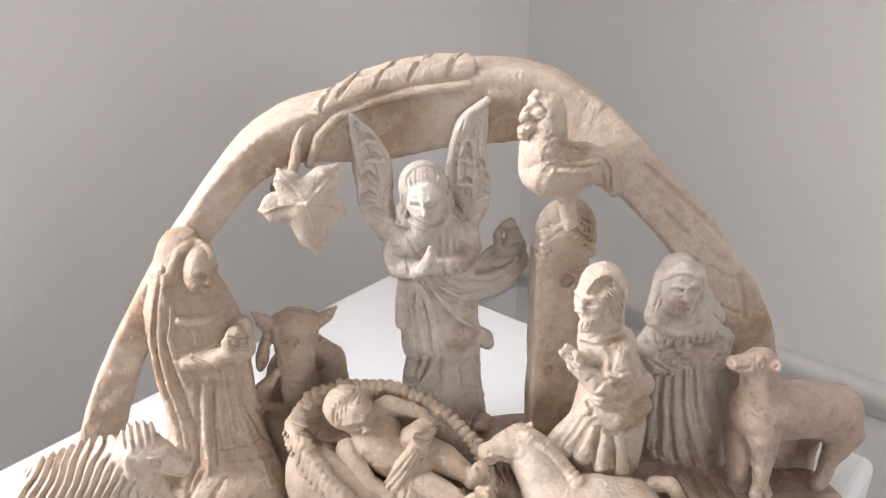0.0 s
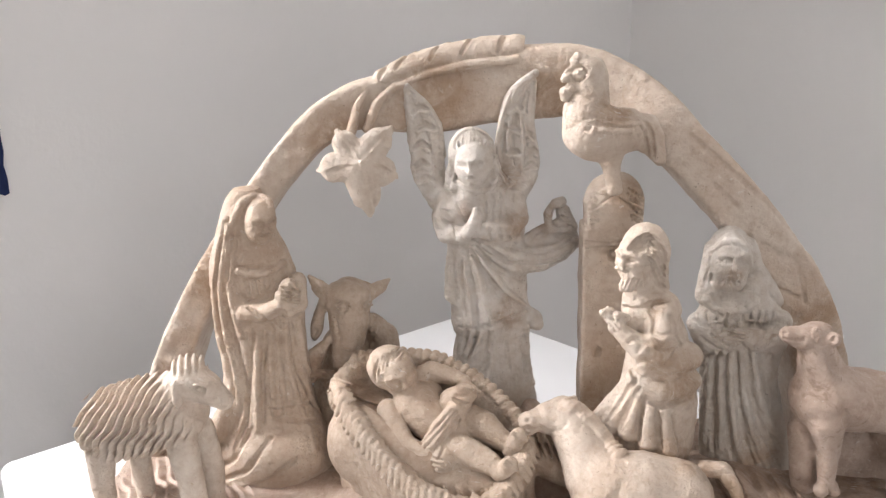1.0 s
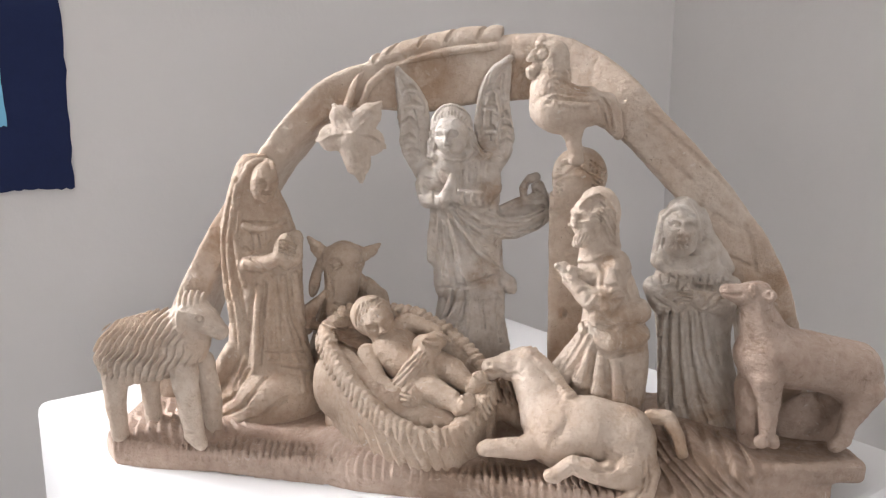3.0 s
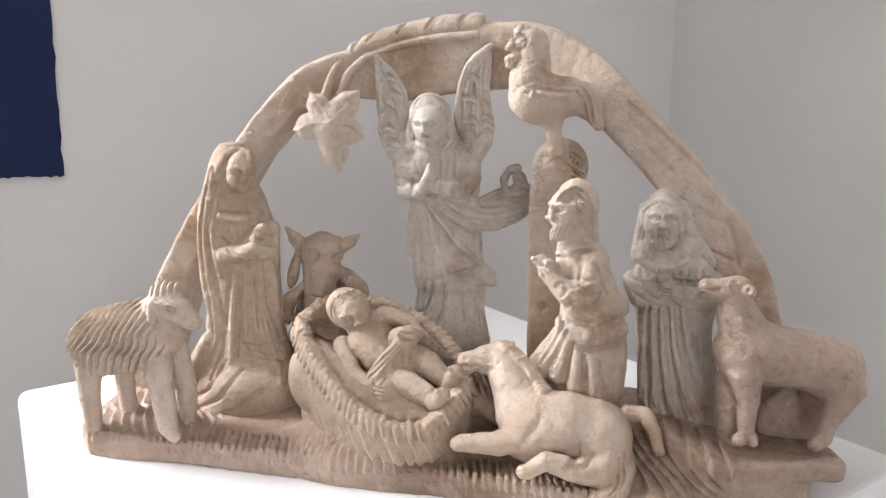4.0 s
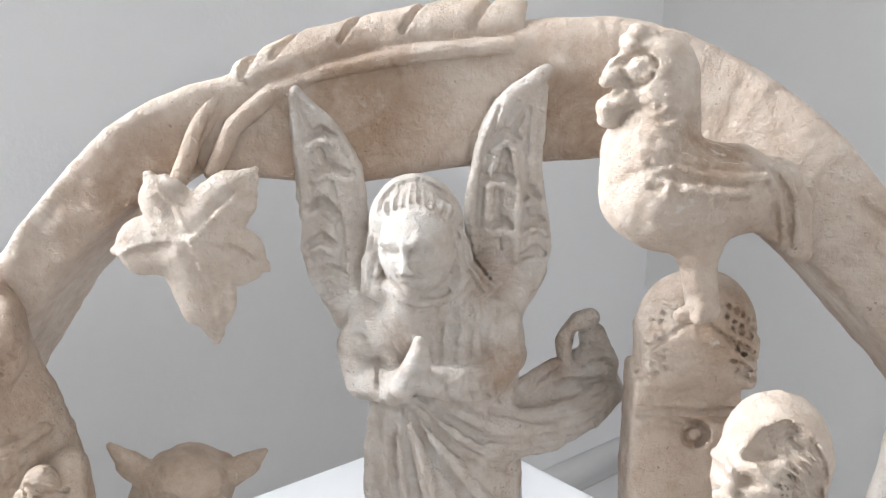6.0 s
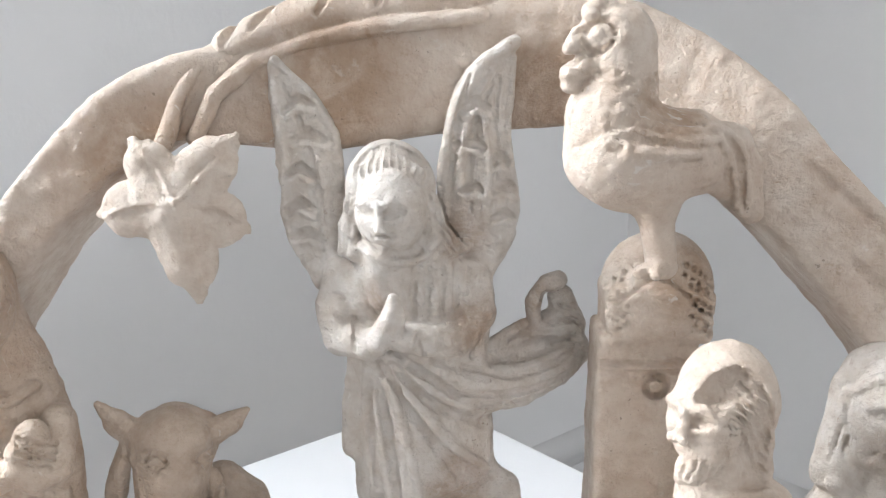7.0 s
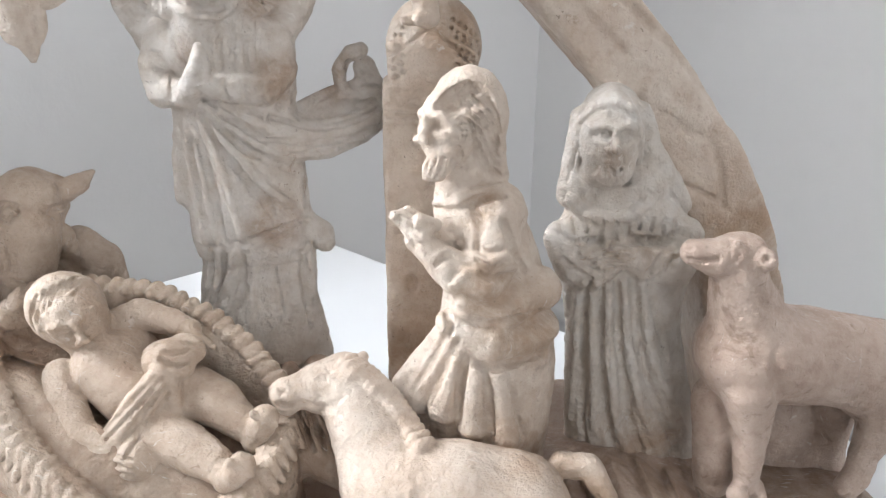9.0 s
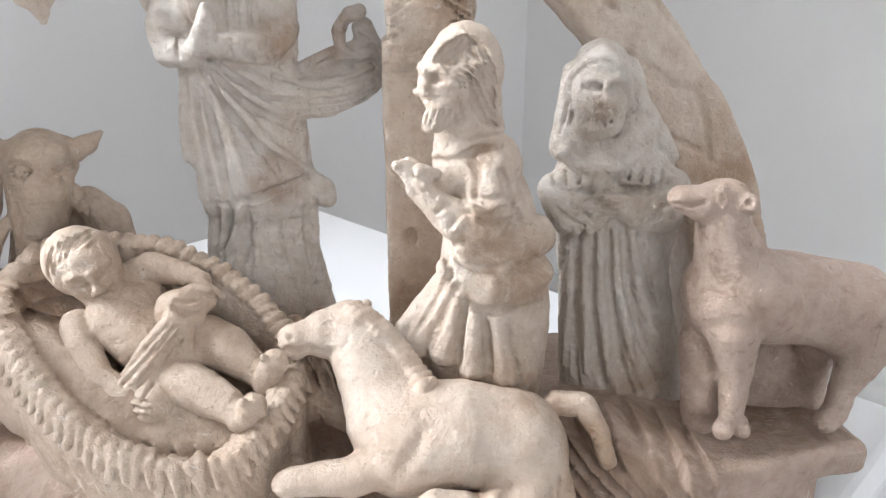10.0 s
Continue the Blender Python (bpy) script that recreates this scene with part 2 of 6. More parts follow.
# ---- the plinth, square to the room's corner ----
PLINTH = pose(0.096, 0.541, 0, 0, 0, 43)
bm = box(bmesh.new(), (-0.208, -0.212, 0), (0.208, 0.212, 1.0), None, 0.008, 4)
plinth = new("plinth", mesh_of("plinth", bm, PLINTH_PAINT, False))
plinth.matrix_world = PLINTH
tagged(plinth, "white painted square display plinth with softened edges", "plinth")

# ---- the painting, an unframed sheet with ragged edges ----
WALL_PIC = ROOM @ Matrix.Translation((-0.936, -0.003, 0))


def ragged(w0, w1, z0, z1, depth, y, jag, seed):
    """A thin upright sheet whose edges waver a little."""
    rng = random.Random(seed)
    ring = []
    n = 60
    for a, b in (((w0, z0), (w1, z0)), ((w1, z0), (w1, z1)), ((w1, z1), (w0, z1)), ((w0, z1), (w0, z0))):
        for i in range(n):
            f = i / n
            j = (rng.random() - 0.5) * jag + math.sin(f * 19 + seed) * jag * 0.4
            dx, dz = (0, j) if a[1] == b[1] else (j, 0)
            ring.append((a[0] + (b[0] - a[0]) * f + dx, a[1] + (b[1] - a[1]) * f + dz))
    bm = bmesh.new()
    front = [bm.verts.new((x, y - depth, z)) for x, z in ring]
    back = [bm.verts.new((x, y, z)) for x, z in ring]
    bm.faces.new(front)
    bm.faces.new(back[::-1])
    for i in range(len(ring)):
        k = (i + 1) % len(ring)
        bm.faces.new((front[i], back[i], back[k], front[k]))
    bmesh.ops.recalc_face_normals(bm, faces=bm.faces)
    return bm


PIC_Z = 1.118
painting = new("painting")
painting.matrix_world = WALL_PIC
tagged(painting, "unframed navy-bordered painting with light blue middle on the wall", "painting")
part("backing_sheet", ragged(-0.262, 0.001, PIC_Z - 0.0015, PIC_Z + 0.80, 0.0015, 0.0, 0.002, 3), PAPER_EDGE, painting, "thin white sheet")
part("navy_border", ragged(-0.26, 0.0, PIC_Z, PIC_Z + 0.798, 0.002, -0.0016, 0.0022, 5), NAVY, painting, "dark navy blue paint border")
part("blue_panel", ragged(-0.19, -0.058, PIC_Z + 0.064, PIC_Z + 0.72, 0.0015, -0.0037, 0.0018, 8), SKY_BLUE, painting, "light sky blue painted middle")


# ---- carving in clay fields: smooth unions of simple solids, then one mesh a figure (centimetres) ----
def v3(*a):
    return np.array(a, np.float32)


FRONT = np.array((0.0, -0.94, 0.34))
ABOVE = np.array((0.0, -0.6, 0.8))


class Clay:
    def __init__(self, lo, hi, h=0.1):
        self.h = h
        self.lo = np.array(lo, np.float64) - 3 * h
        n = np.ceil((np.array(hi) + 3 * h - self.lo) / h).astype(int) + 1
        self.ax = [(self.lo[i] + h * np.arange(n[i])).astype(np.float32) for i in range(3)]
        self.d = np.full(n, 4.0, np.float32)

    def view(self, lo, hi):
        sl = []
        for i in range(3):
            a = int(np.floor((lo[i] - self.lo[i]) / self.h))
            b = int(np.ceil((hi[i] - self.lo[i]) / self.h)) + 1
            sl.append(slice(max(a, 0), max(min(b, len(self.ax[i])), 0)))
        X, Y, Z = (self.ax[i][sl[i]] for i in range(3))
        return tuple(sl), X[:, None, None], Y[None, :, None], Z[None, None, :]

    def blend(self, sl, e, k, cut):
        a = self.d[sl]
        if not a.size:
            return
        k = max(k, 1e-3)
        if cut:
            a = -a
        f = np.clip(0.5 + 0.5 * (a - e) / k, 0, 1)
        r = a * (1 - f) + e * f - k * f * (1 - f)
        self.d[sl] = -r if cut else r

    def ball(self, c, r, turn=(0, 0, 0), k=0.25, cut=False):
        r = v3(*((r,) * 3 if np.isscalar(r) else r))
        R = np.array(Euler([radians(a) for a in turn]).to_matrix(), np.float32)
        m = (np.abs(R) @ r) + k + 2 * self.h
        sl, X, Y, Z = self.view(np.array(c) - m, np.array(c) + m)
        x, y, z = X - c[0], Y - c[1], Z - c[2]
        p = [R[0, i] * x + R[1, i] * y + R[2, i] * z for i in range(3)]
        k0 = np.sqrt(sum((p[i] / r[i]) ** 2 for i in range(3))) + 1e-6
        k1 = np.sqrt(sum((p[i] / r[i] ** 2) ** 2 for i in range(3))) + 1e-6
        self.blend(sl, k0 * (k0 - 1) / k1, k, cut)

    def line(self, pts, r, k=0.2, cut=False, flat=1.0):
        """A rounded stroke through pts with radii r; flat > 1 thins it front to back."""
        pts = [np.array(p, np.float32) for p in pts]
        r = [r] * len(pts) if np.isscalar(r) else list(r)
        r = [max(v, 1.5 * self.h if cut else 1.2 * self.h) for v in r]
        m = max(r) + k + 2 * self.h
        sl, X, Y, Z = self.view(np.min(pts, 0) - m, np.max(pts, 0) + m)
        e = None
        for a, b, ra, rb in zip(pts[:-1], pts[1:], r[:-1], r[1:]):
            s = v3(1, flat, 1)
            d = (b - a) * s
            x, y, z = X - a[0], (Y - a[1]) * flat, Z - a[2]
            t = np.clip((x * d[0] + y * d[1] + z * d[2]) / max(float(d @ d), 1e-9), 0, 1)
            q = np.sqrt((x - t * d[0]) ** 2 + (y - t * d[1]) ** 2 + (z - t * d[2]) ** 2) - (ra + (rb - ra) * t)
            e = q if e is None else np.minimum(e, q)
        self.blend(sl, e / max(flat, 1.0) ** 0.5, k, cut)

    def slab(self, c, half, turn=(0, 0, 0), rnd=0.1, k=0.1, cut=False):
        R = np.array(Euler([radians(a) for a in turn]).to_matrix(), np.float32)
        half = v3(*half)
        m = (np.abs(R) @ half) + k + 2 * self.h
        sl, X, Y, Z = self.view(np.array(c) - m, np.array(c) + m)
        x, y, z = X - c[0], Y - c[1], Z - c[2]
        q = [np.abs(R[0, i] * x + R[1, i] * y + R[2, i] * z) - half[i] + rnd for i in range(3)]
        e = np.sqrt(sum(np.maximum(v, 0) ** 2 for v in q)) + np.minimum(np.maximum(np.maximum(q[0], q[1]), q[2]), 0) - rnd
        self.blend(sl, e, k, cut)

    def band(self, rows, n=3.0, k=0.2, cut=False):
        """A swept strap: rows of x, y, z, half width in its own plane, half depth."""
        rows = np.array(rows, np.float32)
        s = np.r_[0, np.cumsum(np.linalg.norm(np.diff(rows[:, :3], axis=0), axis=1))]
        u = np.linspace(0, s[-1], 4 * len(rows))
        fine = np.stack([np.interp(u, s, rows[:, i]) for i in range(5)], 1)
        soft = np.stack([np.convolve(np.pad(fine[:, i], 3, mode="edge"), np.ones(7) / 7, "valid") for i in range(5)], 1)
        soft[0], soft[-1] = rows[0], rows[-1]
        m = rows[:, 3:].max() + k + 3 * self.h
        sl, X, Y, Z = self.view(rows[:, :3].min(0) - m, rows[:, :3].max(0) + m)
        best = np.full((X.shape[0], 1, Z.shape[2]), 1e9, np.float32)
        keep = [np.zeros_like(best) for _ in range(3)]
        for a, b in zip(soft[:-1].astype(np.float32), soft[1:].astype(np.float32)):
            dx, dz = b[0] - a[0], b[2] - a[2]
            t = np.clip(((X - a[0]) * dx + (Z - a[2]) * dz) / (dx * dx + dz * dz + 1e-9), 0, 1)
            r = np.sqrt((X - a[0] - t * dx) ** 2 + (Z - a[2] - t * dz) ** 2)
            near = r < best
            best = np.where(near, r, best)
            keep = [np.where(near, a[i] + (b[i] - a[i]) * t, old) for i, old in zip((3, 4, 1), keep)]
        w, dep, y0 = keep
        e = (((best / w) ** n + (np.abs(Y - y0) / dep) ** n) ** (1 / n) - 1) * np.minimum(w, dep)
        self.blend(sl, e.astype(np.float32), k, cut)

    def loft(self, rows, folds=(), k=0.3):
        """An upright body: rows of z, centre x, y and half widths; folds of count, depth low, depth high, phase, twist."""
        rows = np.array(rows, np.float32)
        m = rows[:, 3:].max() + 1
        lo = (rows[:, 1].min() - m, rows[:, 2].min() - m, rows[0, 0])
        hi = (rows[:, 1].max() + m, rows[:, 2].max() + m, rows[-1, 0])
        sl, X, Y, Z = self.view(lo, hi)
        z = Z[0, 0]
        fine = np.linspace(rows[0, 0], rows[-1, 0], 80)
        cur = [np.convolve(np.pad(np.interp(fine, rows[:, 0], rows[:, i]), 3, mode="edge"), np.ones(7) / 7, "valid") for i in (1, 2, 3, 4)]
        cx, cy, rx, ry = (np.interp(z, fine, c).astype(np.float32)[None, None, :] for c in cur)
        x, y = (X - cx) / rx, (Y - cy) / ry
        rho = np.sqrt(x * x + y * y) + 1e-5
        grow = 0
        if folds:
            th = np.arctan2(y, x)
            f = ((Z - rows[0, 0]) / (rows[-1, 0] - rows[0, 0]))
            for count, low, high, phase, twist in folds:
                s = np.sin(th * count + phase + twist * f * 6 + 0.8 * np.sin(th * 2.3 + phase))
                grow = grow + (np.abs(s) ** 0.7 * np.sign(s)) * (low + (high - low) * f)
        e = (rho - 1) * np.minimum(rx, ry) - grow
        self.blend(sl, e.astype(np.float32), k, False)

    def value(self, p):
        i = [min(max(int(round((p[j] - self.lo[j]) / self.h)), 0), self.d.shape[j] - 1) for j in range(3)]
        return float(self.d[i[0], i[1], i[2]])

    def skin(self, p, way=FRONT, reach=3.0, or_p=True):
        """The first place of the surface met from outside along -way, near p."""
        p, way = np.array(p, np.float64), np.array(way, np.float64)
        n = int(2 * reach / (0.6 * self.h))
        for i in range(n):
            q = p + way * (reach - 2 * reach * i / n)
            if self.value(q) < 0:
                return q
        return p if or_p else None

    def laid(self, pts, way, step=0.22):
        """A stroke's points, evenly spaced and let down on the surface from outside."""
        q = np.array(pts, np.float64)
        s = np.r_[0, np.cumsum(np.linalg.norm(np.diff(q, axis=0), axis=1))]
        n = max(int(s[-1] / step), 2)
        u = np.linspace(0, s[-1], n + 1)
        fine = np.stack([np.interp(u, s, q[:, i]) for i in range(3)], 1)
        if n > 4:
            mid = (fine[:-2] + fine[1:-1] + fine[2:]) / 3
            fine = np.concatenate((fine[:1], mid, fine[-1:]))
        met = [self.skin(p, way, or_p=False) for p in fine]
        rise = [float((o - p) @ way) for p, o in zip(fine, met) if o is not None]
        if len(rise) < 2:
            return [], []
        usual = float(np.median(rise))
        kept = [(p, float((o - p) @ way)) for p, o in zip(fine, met) if o is not None and abs(float((o - p) @ way) - usual) < 1.2]
        if len(kept) < 2:
            return [], []
        v = np.array([k[1] for k in kept])
        v[1:-1] = np.median(np.stack((v[:-2], v[1:-1], v[2:])), 0)
        return [p + way * h for (p, _), h in zip(kept, v)], np.linspace(0, 1, len(kept))

    def ridge(self, pts, r, k=0.05, up=0.55, taper=True, way=FRONT):
        """A raised fold on the surface."""
        q, u = self.laid(pts, way)
        if len(q):
            q = [p - way * r * (0.5 - up) for p in q]
            self.line(q, [r * (0.55 + 0.45 * math.sin(math.pi * min(max(v, 0.12), 0.88))) if taper else r for v in u], k)

    def groove(self, pts, r, k=0.05, deep=0.55, way=FRONT):
        """A cut line or hollow in the surface."""
        q, u = self.laid(pts, way)
        if len(q):
            q = [p + way * r * (1 - 2 * deep) for p in q]
            self.line(q, [r * (0.6 + 0.4 * math.sin(math.pi * v)) for v in u], k, True)

    def comb(self, a, b, n, r, k=0.03, deep=0.6, way=FRONT):
        """Cut lines spread evenly between two guide lines of equal point count."""
        a, b = np.array(a), np.array(b)
        for i in range(n):
            f = i / max(n - 1, 1)
            self.groove(a + (b - a) * f, r, k, deep, way)

    def etch(self, c, r, pattern, depth):
        """Fine relief: pattern(x, y, z) in -1..1, cut in by depth, fading out towards the edge of an ellipsoid."""
        c, r = np.array(c, np.float32), np.array(r, np.float32)
        sl, X, Y, Z = self.view(c - r, c + r)
        q = ((X - c[0]) / r[0]) ** 2 + ((Y - c[1]) / r[1]) ** 2 + ((Z - c[2]) / r[2]) ** 2
        mask = np.clip((1 - q) * 3, 0, 1)
        self.d[sl] += (depth * mask * pattern(X, Y, Z)).astype(np.float32)

    def rough(self, scale, amp, seed=0):
        """Uneven hand-cut surface."""
        g = np.random.RandomState(seed).rand(*[int(len(a) * self.h / scale) + 3 for a in self.ax]).astype(np.float32)
        for i in range(3):
            u = np.arange(len(self.ax[i])) * self.h / scale
            j = u.astype(int)
            f = (u - j).astype(np.float32)
            f = f * f * (3 - 2 * f)
            sh = [1, 1, 1]
            sh[i] = -1
            f = f.reshape(sh)
            g = np.take(g, j, axis=i) * (1 - f) + np.take(g, j + 1, axis=i) * f
        self.d += (g - 0.5) * (1.2 * amp)

    def mesh(self, name):
        self.rough(0.19, 0.026, len(name))
        d = self.d
        for i in range(3):
            e = [slice(None)] * 3
            for end in (0, -1):
                e[i] = end
                d[tuple(e)] = 1.0
        s = d < 0
        n = np.zeros(tuple(v - 1 for v in d.shape), np.int8)
        offs = [(i, j, k) for i in (0, 1) for j in (0, 1) for k in (0, 1)]
        for i, j, k in offs:
            n += s[i:i + n.shape[0], j:j + n.shape[1], k:k + n.shape[2]]
        cell = np.argwhere((n > 0) & (n < 8))
        ids = np.full(n.shape, -1, np.int32)
        ids[cell[:, 0], cell[:, 1], cell[:, 2]] = np.arange(len(cell))
        val = [d[cell[:, 0] + i, cell[:, 1] + j, cell[:, 2] + k] for i, j, k in offs]
        acc, cnt = np.zeros((len(cell), 3)), np.zeros(len(cell))
        for a in range(8):
            for b in range(a + 1, 8):
                o, w = np.array(offs[a]), np.array(offs[b])
                if np.abs(o - w).sum() != 1:
                    continue
                hit = (val[a] < 0) != (val[b] < 0)
                t = np.where(hit, val[a] / np.where(hit, val[a] - val[b], 1), 0)
                acc += np.where(hit[:, None], o + t[:, None] * (w - o), 0)
                cnt += hit
        co = (self.lo + self.h * (cell + acc / cnt[:, None])) * 0.01
        quads = []
        for ax, (u, w) in enumerate(((1, 2), (2, 0), (0, 1))):
            a, b = [slice(None)] * 3, [slice(None)] * 3
            a[ax], b[ax] = slice(None, -1), slice(1, None)
            s0, s1 = s[tuple(a)], s[tuple(b)]
            for flip, m in ((False, s0 & ~s1), (True, ~s0 & s1)):
                p = np.argwhere(m)
                q = []
                for du, dw in ((-1, -1), (0, -1), (0, 0), (-1, 0)):
                    c = p.copy()
                    c[:, u] += du
                    c[:, w] += dw
                    q.append(ids[c[:, 0], c[:, 1], c[:, 2]])
                q = np.stack(q, 1)
                quads.append(q[:, ::-1] if flip else q)
        quads = np.concatenate(quads).astype(np.int32)
        me = bpy.data.meshes.new(name)
        me.vertices.add(len(co))
        me.vertices.foreach_set("co", co.astype(np.float32).ravel())
        me.loops.add(quads.size)
        me.loops.foreach_set("vertex_index", quads.ravel())
        me.polygons.add(len(quads))
        me.polygons.foreach_set("loop_start", np.arange(0, quads.size, 4, dtype=np.int32))
        me.polygons.foreach_set("use_smooth", np.ones(len(quads), bool))
        me.update(calc_edges=True)
        return me


def along(pts, n):
    p = np.array(pts)
    s = np.r_[0, np.cumsum(np.linalg.norm(np.diff(p, axis=0), axis=1))]
    u = np.linspace(0, s[-1], n)
    return np.stack([np.interp(u, s, p[:, i]) for i in range(3)], 1)


def saw(u):
    """Overlapping strokes: a steep side and a long one."""
    f = u - np.floor(u)
    return np.where(f < 0.25, 1 - f * 8, -1 + (f - 0.25) * 2.667)


def vee(u):
    """Narrow cut lines between broad flats."""
    f = np.abs((u - np.floor(u)) * 2 - 1)
    return np.clip((f - 0.55) * 4.4, -1, 1)


def face(cl, c, yaw, pitch, s, beard=False, lean=0.0):
    """Brow, eyes, nose and mouth on a head of radius s that looks along yaw (degrees from straight ahead, + to the right)."""
    f = v3(math.sin(radians(yaw)) * math.cos(radians(pitch)), -math.cos(radians(yaw)) * math.cos(radians(pitch)), math.sin(radians(pitch)))
    r = v3(math.cos(radians(yaw)), math.sin(radians(yaw)), 0)
    u = np.cross(r, -f)
    u = u if u[2] > 0 else -u
    r, u = r * math.cos(radians(lean)) + u * math.sin(radians(lean)), u * math.cos(radians(lean)) - r * math.sin(radians(lean))
    c = np.array(c, np.float32)

    def at(a, z, out=0.0):
        return np.array(cl.skin(c + (r * a + u * z) * s, f, 2.2 * s)) + f * out * s
    eyes = [(at(0.36 * e, 0.16), at(0.12 * e, 0.14), at(0.6 * e, 0.14)) for e in (-1, 1)]
    for mid, inner, outer in eyes:
        cl.line([inner + f * 0.02 * s, mid + f * 0.06 * s, outer + f * 0.05 * s], [0.14 * s, 0.2 * s, 0.14 * s], 0.07 * s, True)
    for e in (-1, 1):
        lid = [at(0.15 * e, 0.1), at(0.36 * e, 0.12), at(0.57 * e, 0.11)]
        cl.line([lid[0] - f * 0.05 * s, lid[1] - f * 0.06 * s, lid[2] - f * 0.05 * s], [0.05 * s, 0.12 * s, 0.05 * s], 0.01 * s)
        cl.line([at(0.14 * e, 0.17), at(0.36 * e, 0.25, 0.01), at(0.6 * e, 0.15)], 0.045 * s, 0.01 * s)
        cl.line([at(0.1 * e, 0.36), at(0.36 * e, 0.44), at(0.66 * e, 0.32)], 0.09 * s, 0.14 * s)
    tip = at(0, -0.2, 0.2)
    cl.line([at(0, 0.34, 0.0), at(0, 0.08, 0.08), tip], [0.1 * s, 0.12 * s, 0.15 * s], 0.06 * s)
    for e in (-1, 1):
        cl.ball(at(0.15 * e, -0.24, 0.0), 0.11 * s, k=0.07 * s)
    cl.line([at(-0.28, -0.53, 0.02), at(0, -0.49), at(0.28, -0.53, 0.02)], 0.085 * s, 0.03 * s, True)
    cl.line([at(-0.2, -0.43), at(0, -0.4, 0.02), at(0.2, -0.43)], 0.06 * s, 0.06 * s)
    cl.line([at(-0.15, -0.6), at(0.15, -0.6)], 0.08 * s, 0.07 * s)
    if not beard:
        cl.ball(at(0, -0.88, -0.14), 0.22 * s, k=0.2 * s)


SPOT = Matrix.Translation((0.1, 0.5, 1.0))
carving = new("stone_carving")
carving.matrix_world = SPOT
tagged(carving, "hand-carved pale stone nativity group under an arch on the plinth", "sculpture")


# ---- base with its fringe of cut grass ----
def edge_y(x):
    return np.interp(x, [-20.5, -19.2, -14, -7, -1, 5, 9, 12, 15, 17, 21.5], [-1.6, -3.2, -3.5, -4.1, -4.7, -5.4, -6.1, -6.4, -5.4, -4.2, -2.6])


def build_base():
    c = Clay((-21.6, -7.4, 0), (23.6, 8.6, 6.2), 0.085)
    sl, X, Y, Z = c.view(c.lo, (24, 9, 6))
    front = edge_y(X)
    left = -20.6 + 0.12 * (Y - 1) ** 2 * 0.3
    right = 21.4 + 0.0 * Y
    side = np.maximum(np.maximum(front - Y, Y - 7.6 - 0 * X), np.maximum(left - X, X - right))
    corner = (X + Y * 0.9 - 26.5) * 0.74
    side = np.maximum(side, corner)
    top = 1.25 + 0.09 * np.clip(Y - front, 0, 8) + 0.06 * np.sin(X * 1.3) * np.sin(Y * 1.1)
    zz = Z - top
    e = np.minimum(np.maximum(side, zz), 0) + np.sqrt(np.maximum(side + 0.25, 0) ** 2 + np.maximum(zz + 0.25, 0) ** 2) - 0.25
    e = np.maximum(np.where((side > -0.25) & (zz > -0.25), e, np.maximum(side, zz)), -Z)
    c.d[sl] = e.astype(np.float32)
    # raised slab with an overhanging end
    c.slab((19.0, -0.6, 1.75), (3.6, 2.9, 0.62), (0, 0, 12), 0.4, 0.3)
    c.ball((21.9, -1.2, 1.75), (1.0, 1.4, 0.55), (0, 0, 15), 0.3)
    # rising ground behind
    c.ball((13.6, -1.0, 0.8), (4.2, 4.2, 2.6), k=1.0)
    c.ball((15.2, -2.6, 1.2), (2.2, 2.0, 1.6), k=0.8)
    c.ball((1.6, 4.4, 1.5), (3.4, 2.6, 3.2), k=0.8)
    c.ball((-5.6, 4.6, 1.4), (4.0, 2.6, 2.6), k=0.8)
    c.ball((8.0, 2.0, 1.2), (4.5, 3.0, 2.6), k=1.0)
    c.ball((-2.5, -1.0, 1.0), (4.8, 3.0, 1.8), k=0.8)
    for i in range(9):
        rng = random.Random(i + 40)
        c.ball((0.6 + rng.random() * 3.2, 2.9 + rng.random() * 1.2, 3.9 + rng.random() * 1.2), 0.35 + 0.35 * rng.random(), k=0.15)
    c.ball((-1.6, -3.0, 0.7), (4.6, 1.9, 1.9), k=0.8)
    c.etch((-2.0, -3.9, 1.7), (5.0, 1.6, 1.2), lambda X, Y, Z: saw(X * 1.9 - Y * 0.7 + 0.2 * np.sin(Y * 4)), 0.10)
    c.ball((-16.4, -1.2, 0.5), (4.0, 2.2, 1.75), k=0.6)
    rng = random.Random(7)
    x = -20.0
    while x < 10.5:
        y = float(edge_y(x))
        lean = 0.12 + 0.2 * rng.random()
        z = 1.2 + rng.random() * 0.06
        c.line([(x - lean, y + 1.0, z + 0.24), (x, y + 0.2, z + 0.14), (x + 0.06, y - 0.06, z - 0.3 - 0.3 * rng.random())], [0.1, 0.17, 0.08], k=0.03)
        if x > -12:
            c.line([(x - 0.3, y + 1.75, z + 0.33), (x - 0.15, y + 1.0, z + 0.2)], [0.08, 0.15], k=0.03)
        x += 0.36 + 0.14 * rng.random()
    c.etch((-16.2, 0.0, 1.8), (4.5, 3.5, 1.2), lambda X, Y, Z: saw((X * 0.9 + Y * 0.5) * 1.6 + np.sin(Y * 2) * 0.2), 0.13)
    c.etch((14.2, -3.2, 2.2), (3.4, 3.4, 2.2), lambda X, Y, Z: saw((X * 0.7 + Z * 0.6 + np.sin(Z * 2.5 + X) * 0.25) * 2.0), 0.17)
    c.line([(16.4, -4.9, 1.12), (19.0, -4.0, 1.15), (21.8, -3.0, 1.0)], 0.06, 0.05, True)
    c.rough(1.6, 0.12, 1)
    c.rough(0.45, 0.07, 2)
    return c.mesh("base")


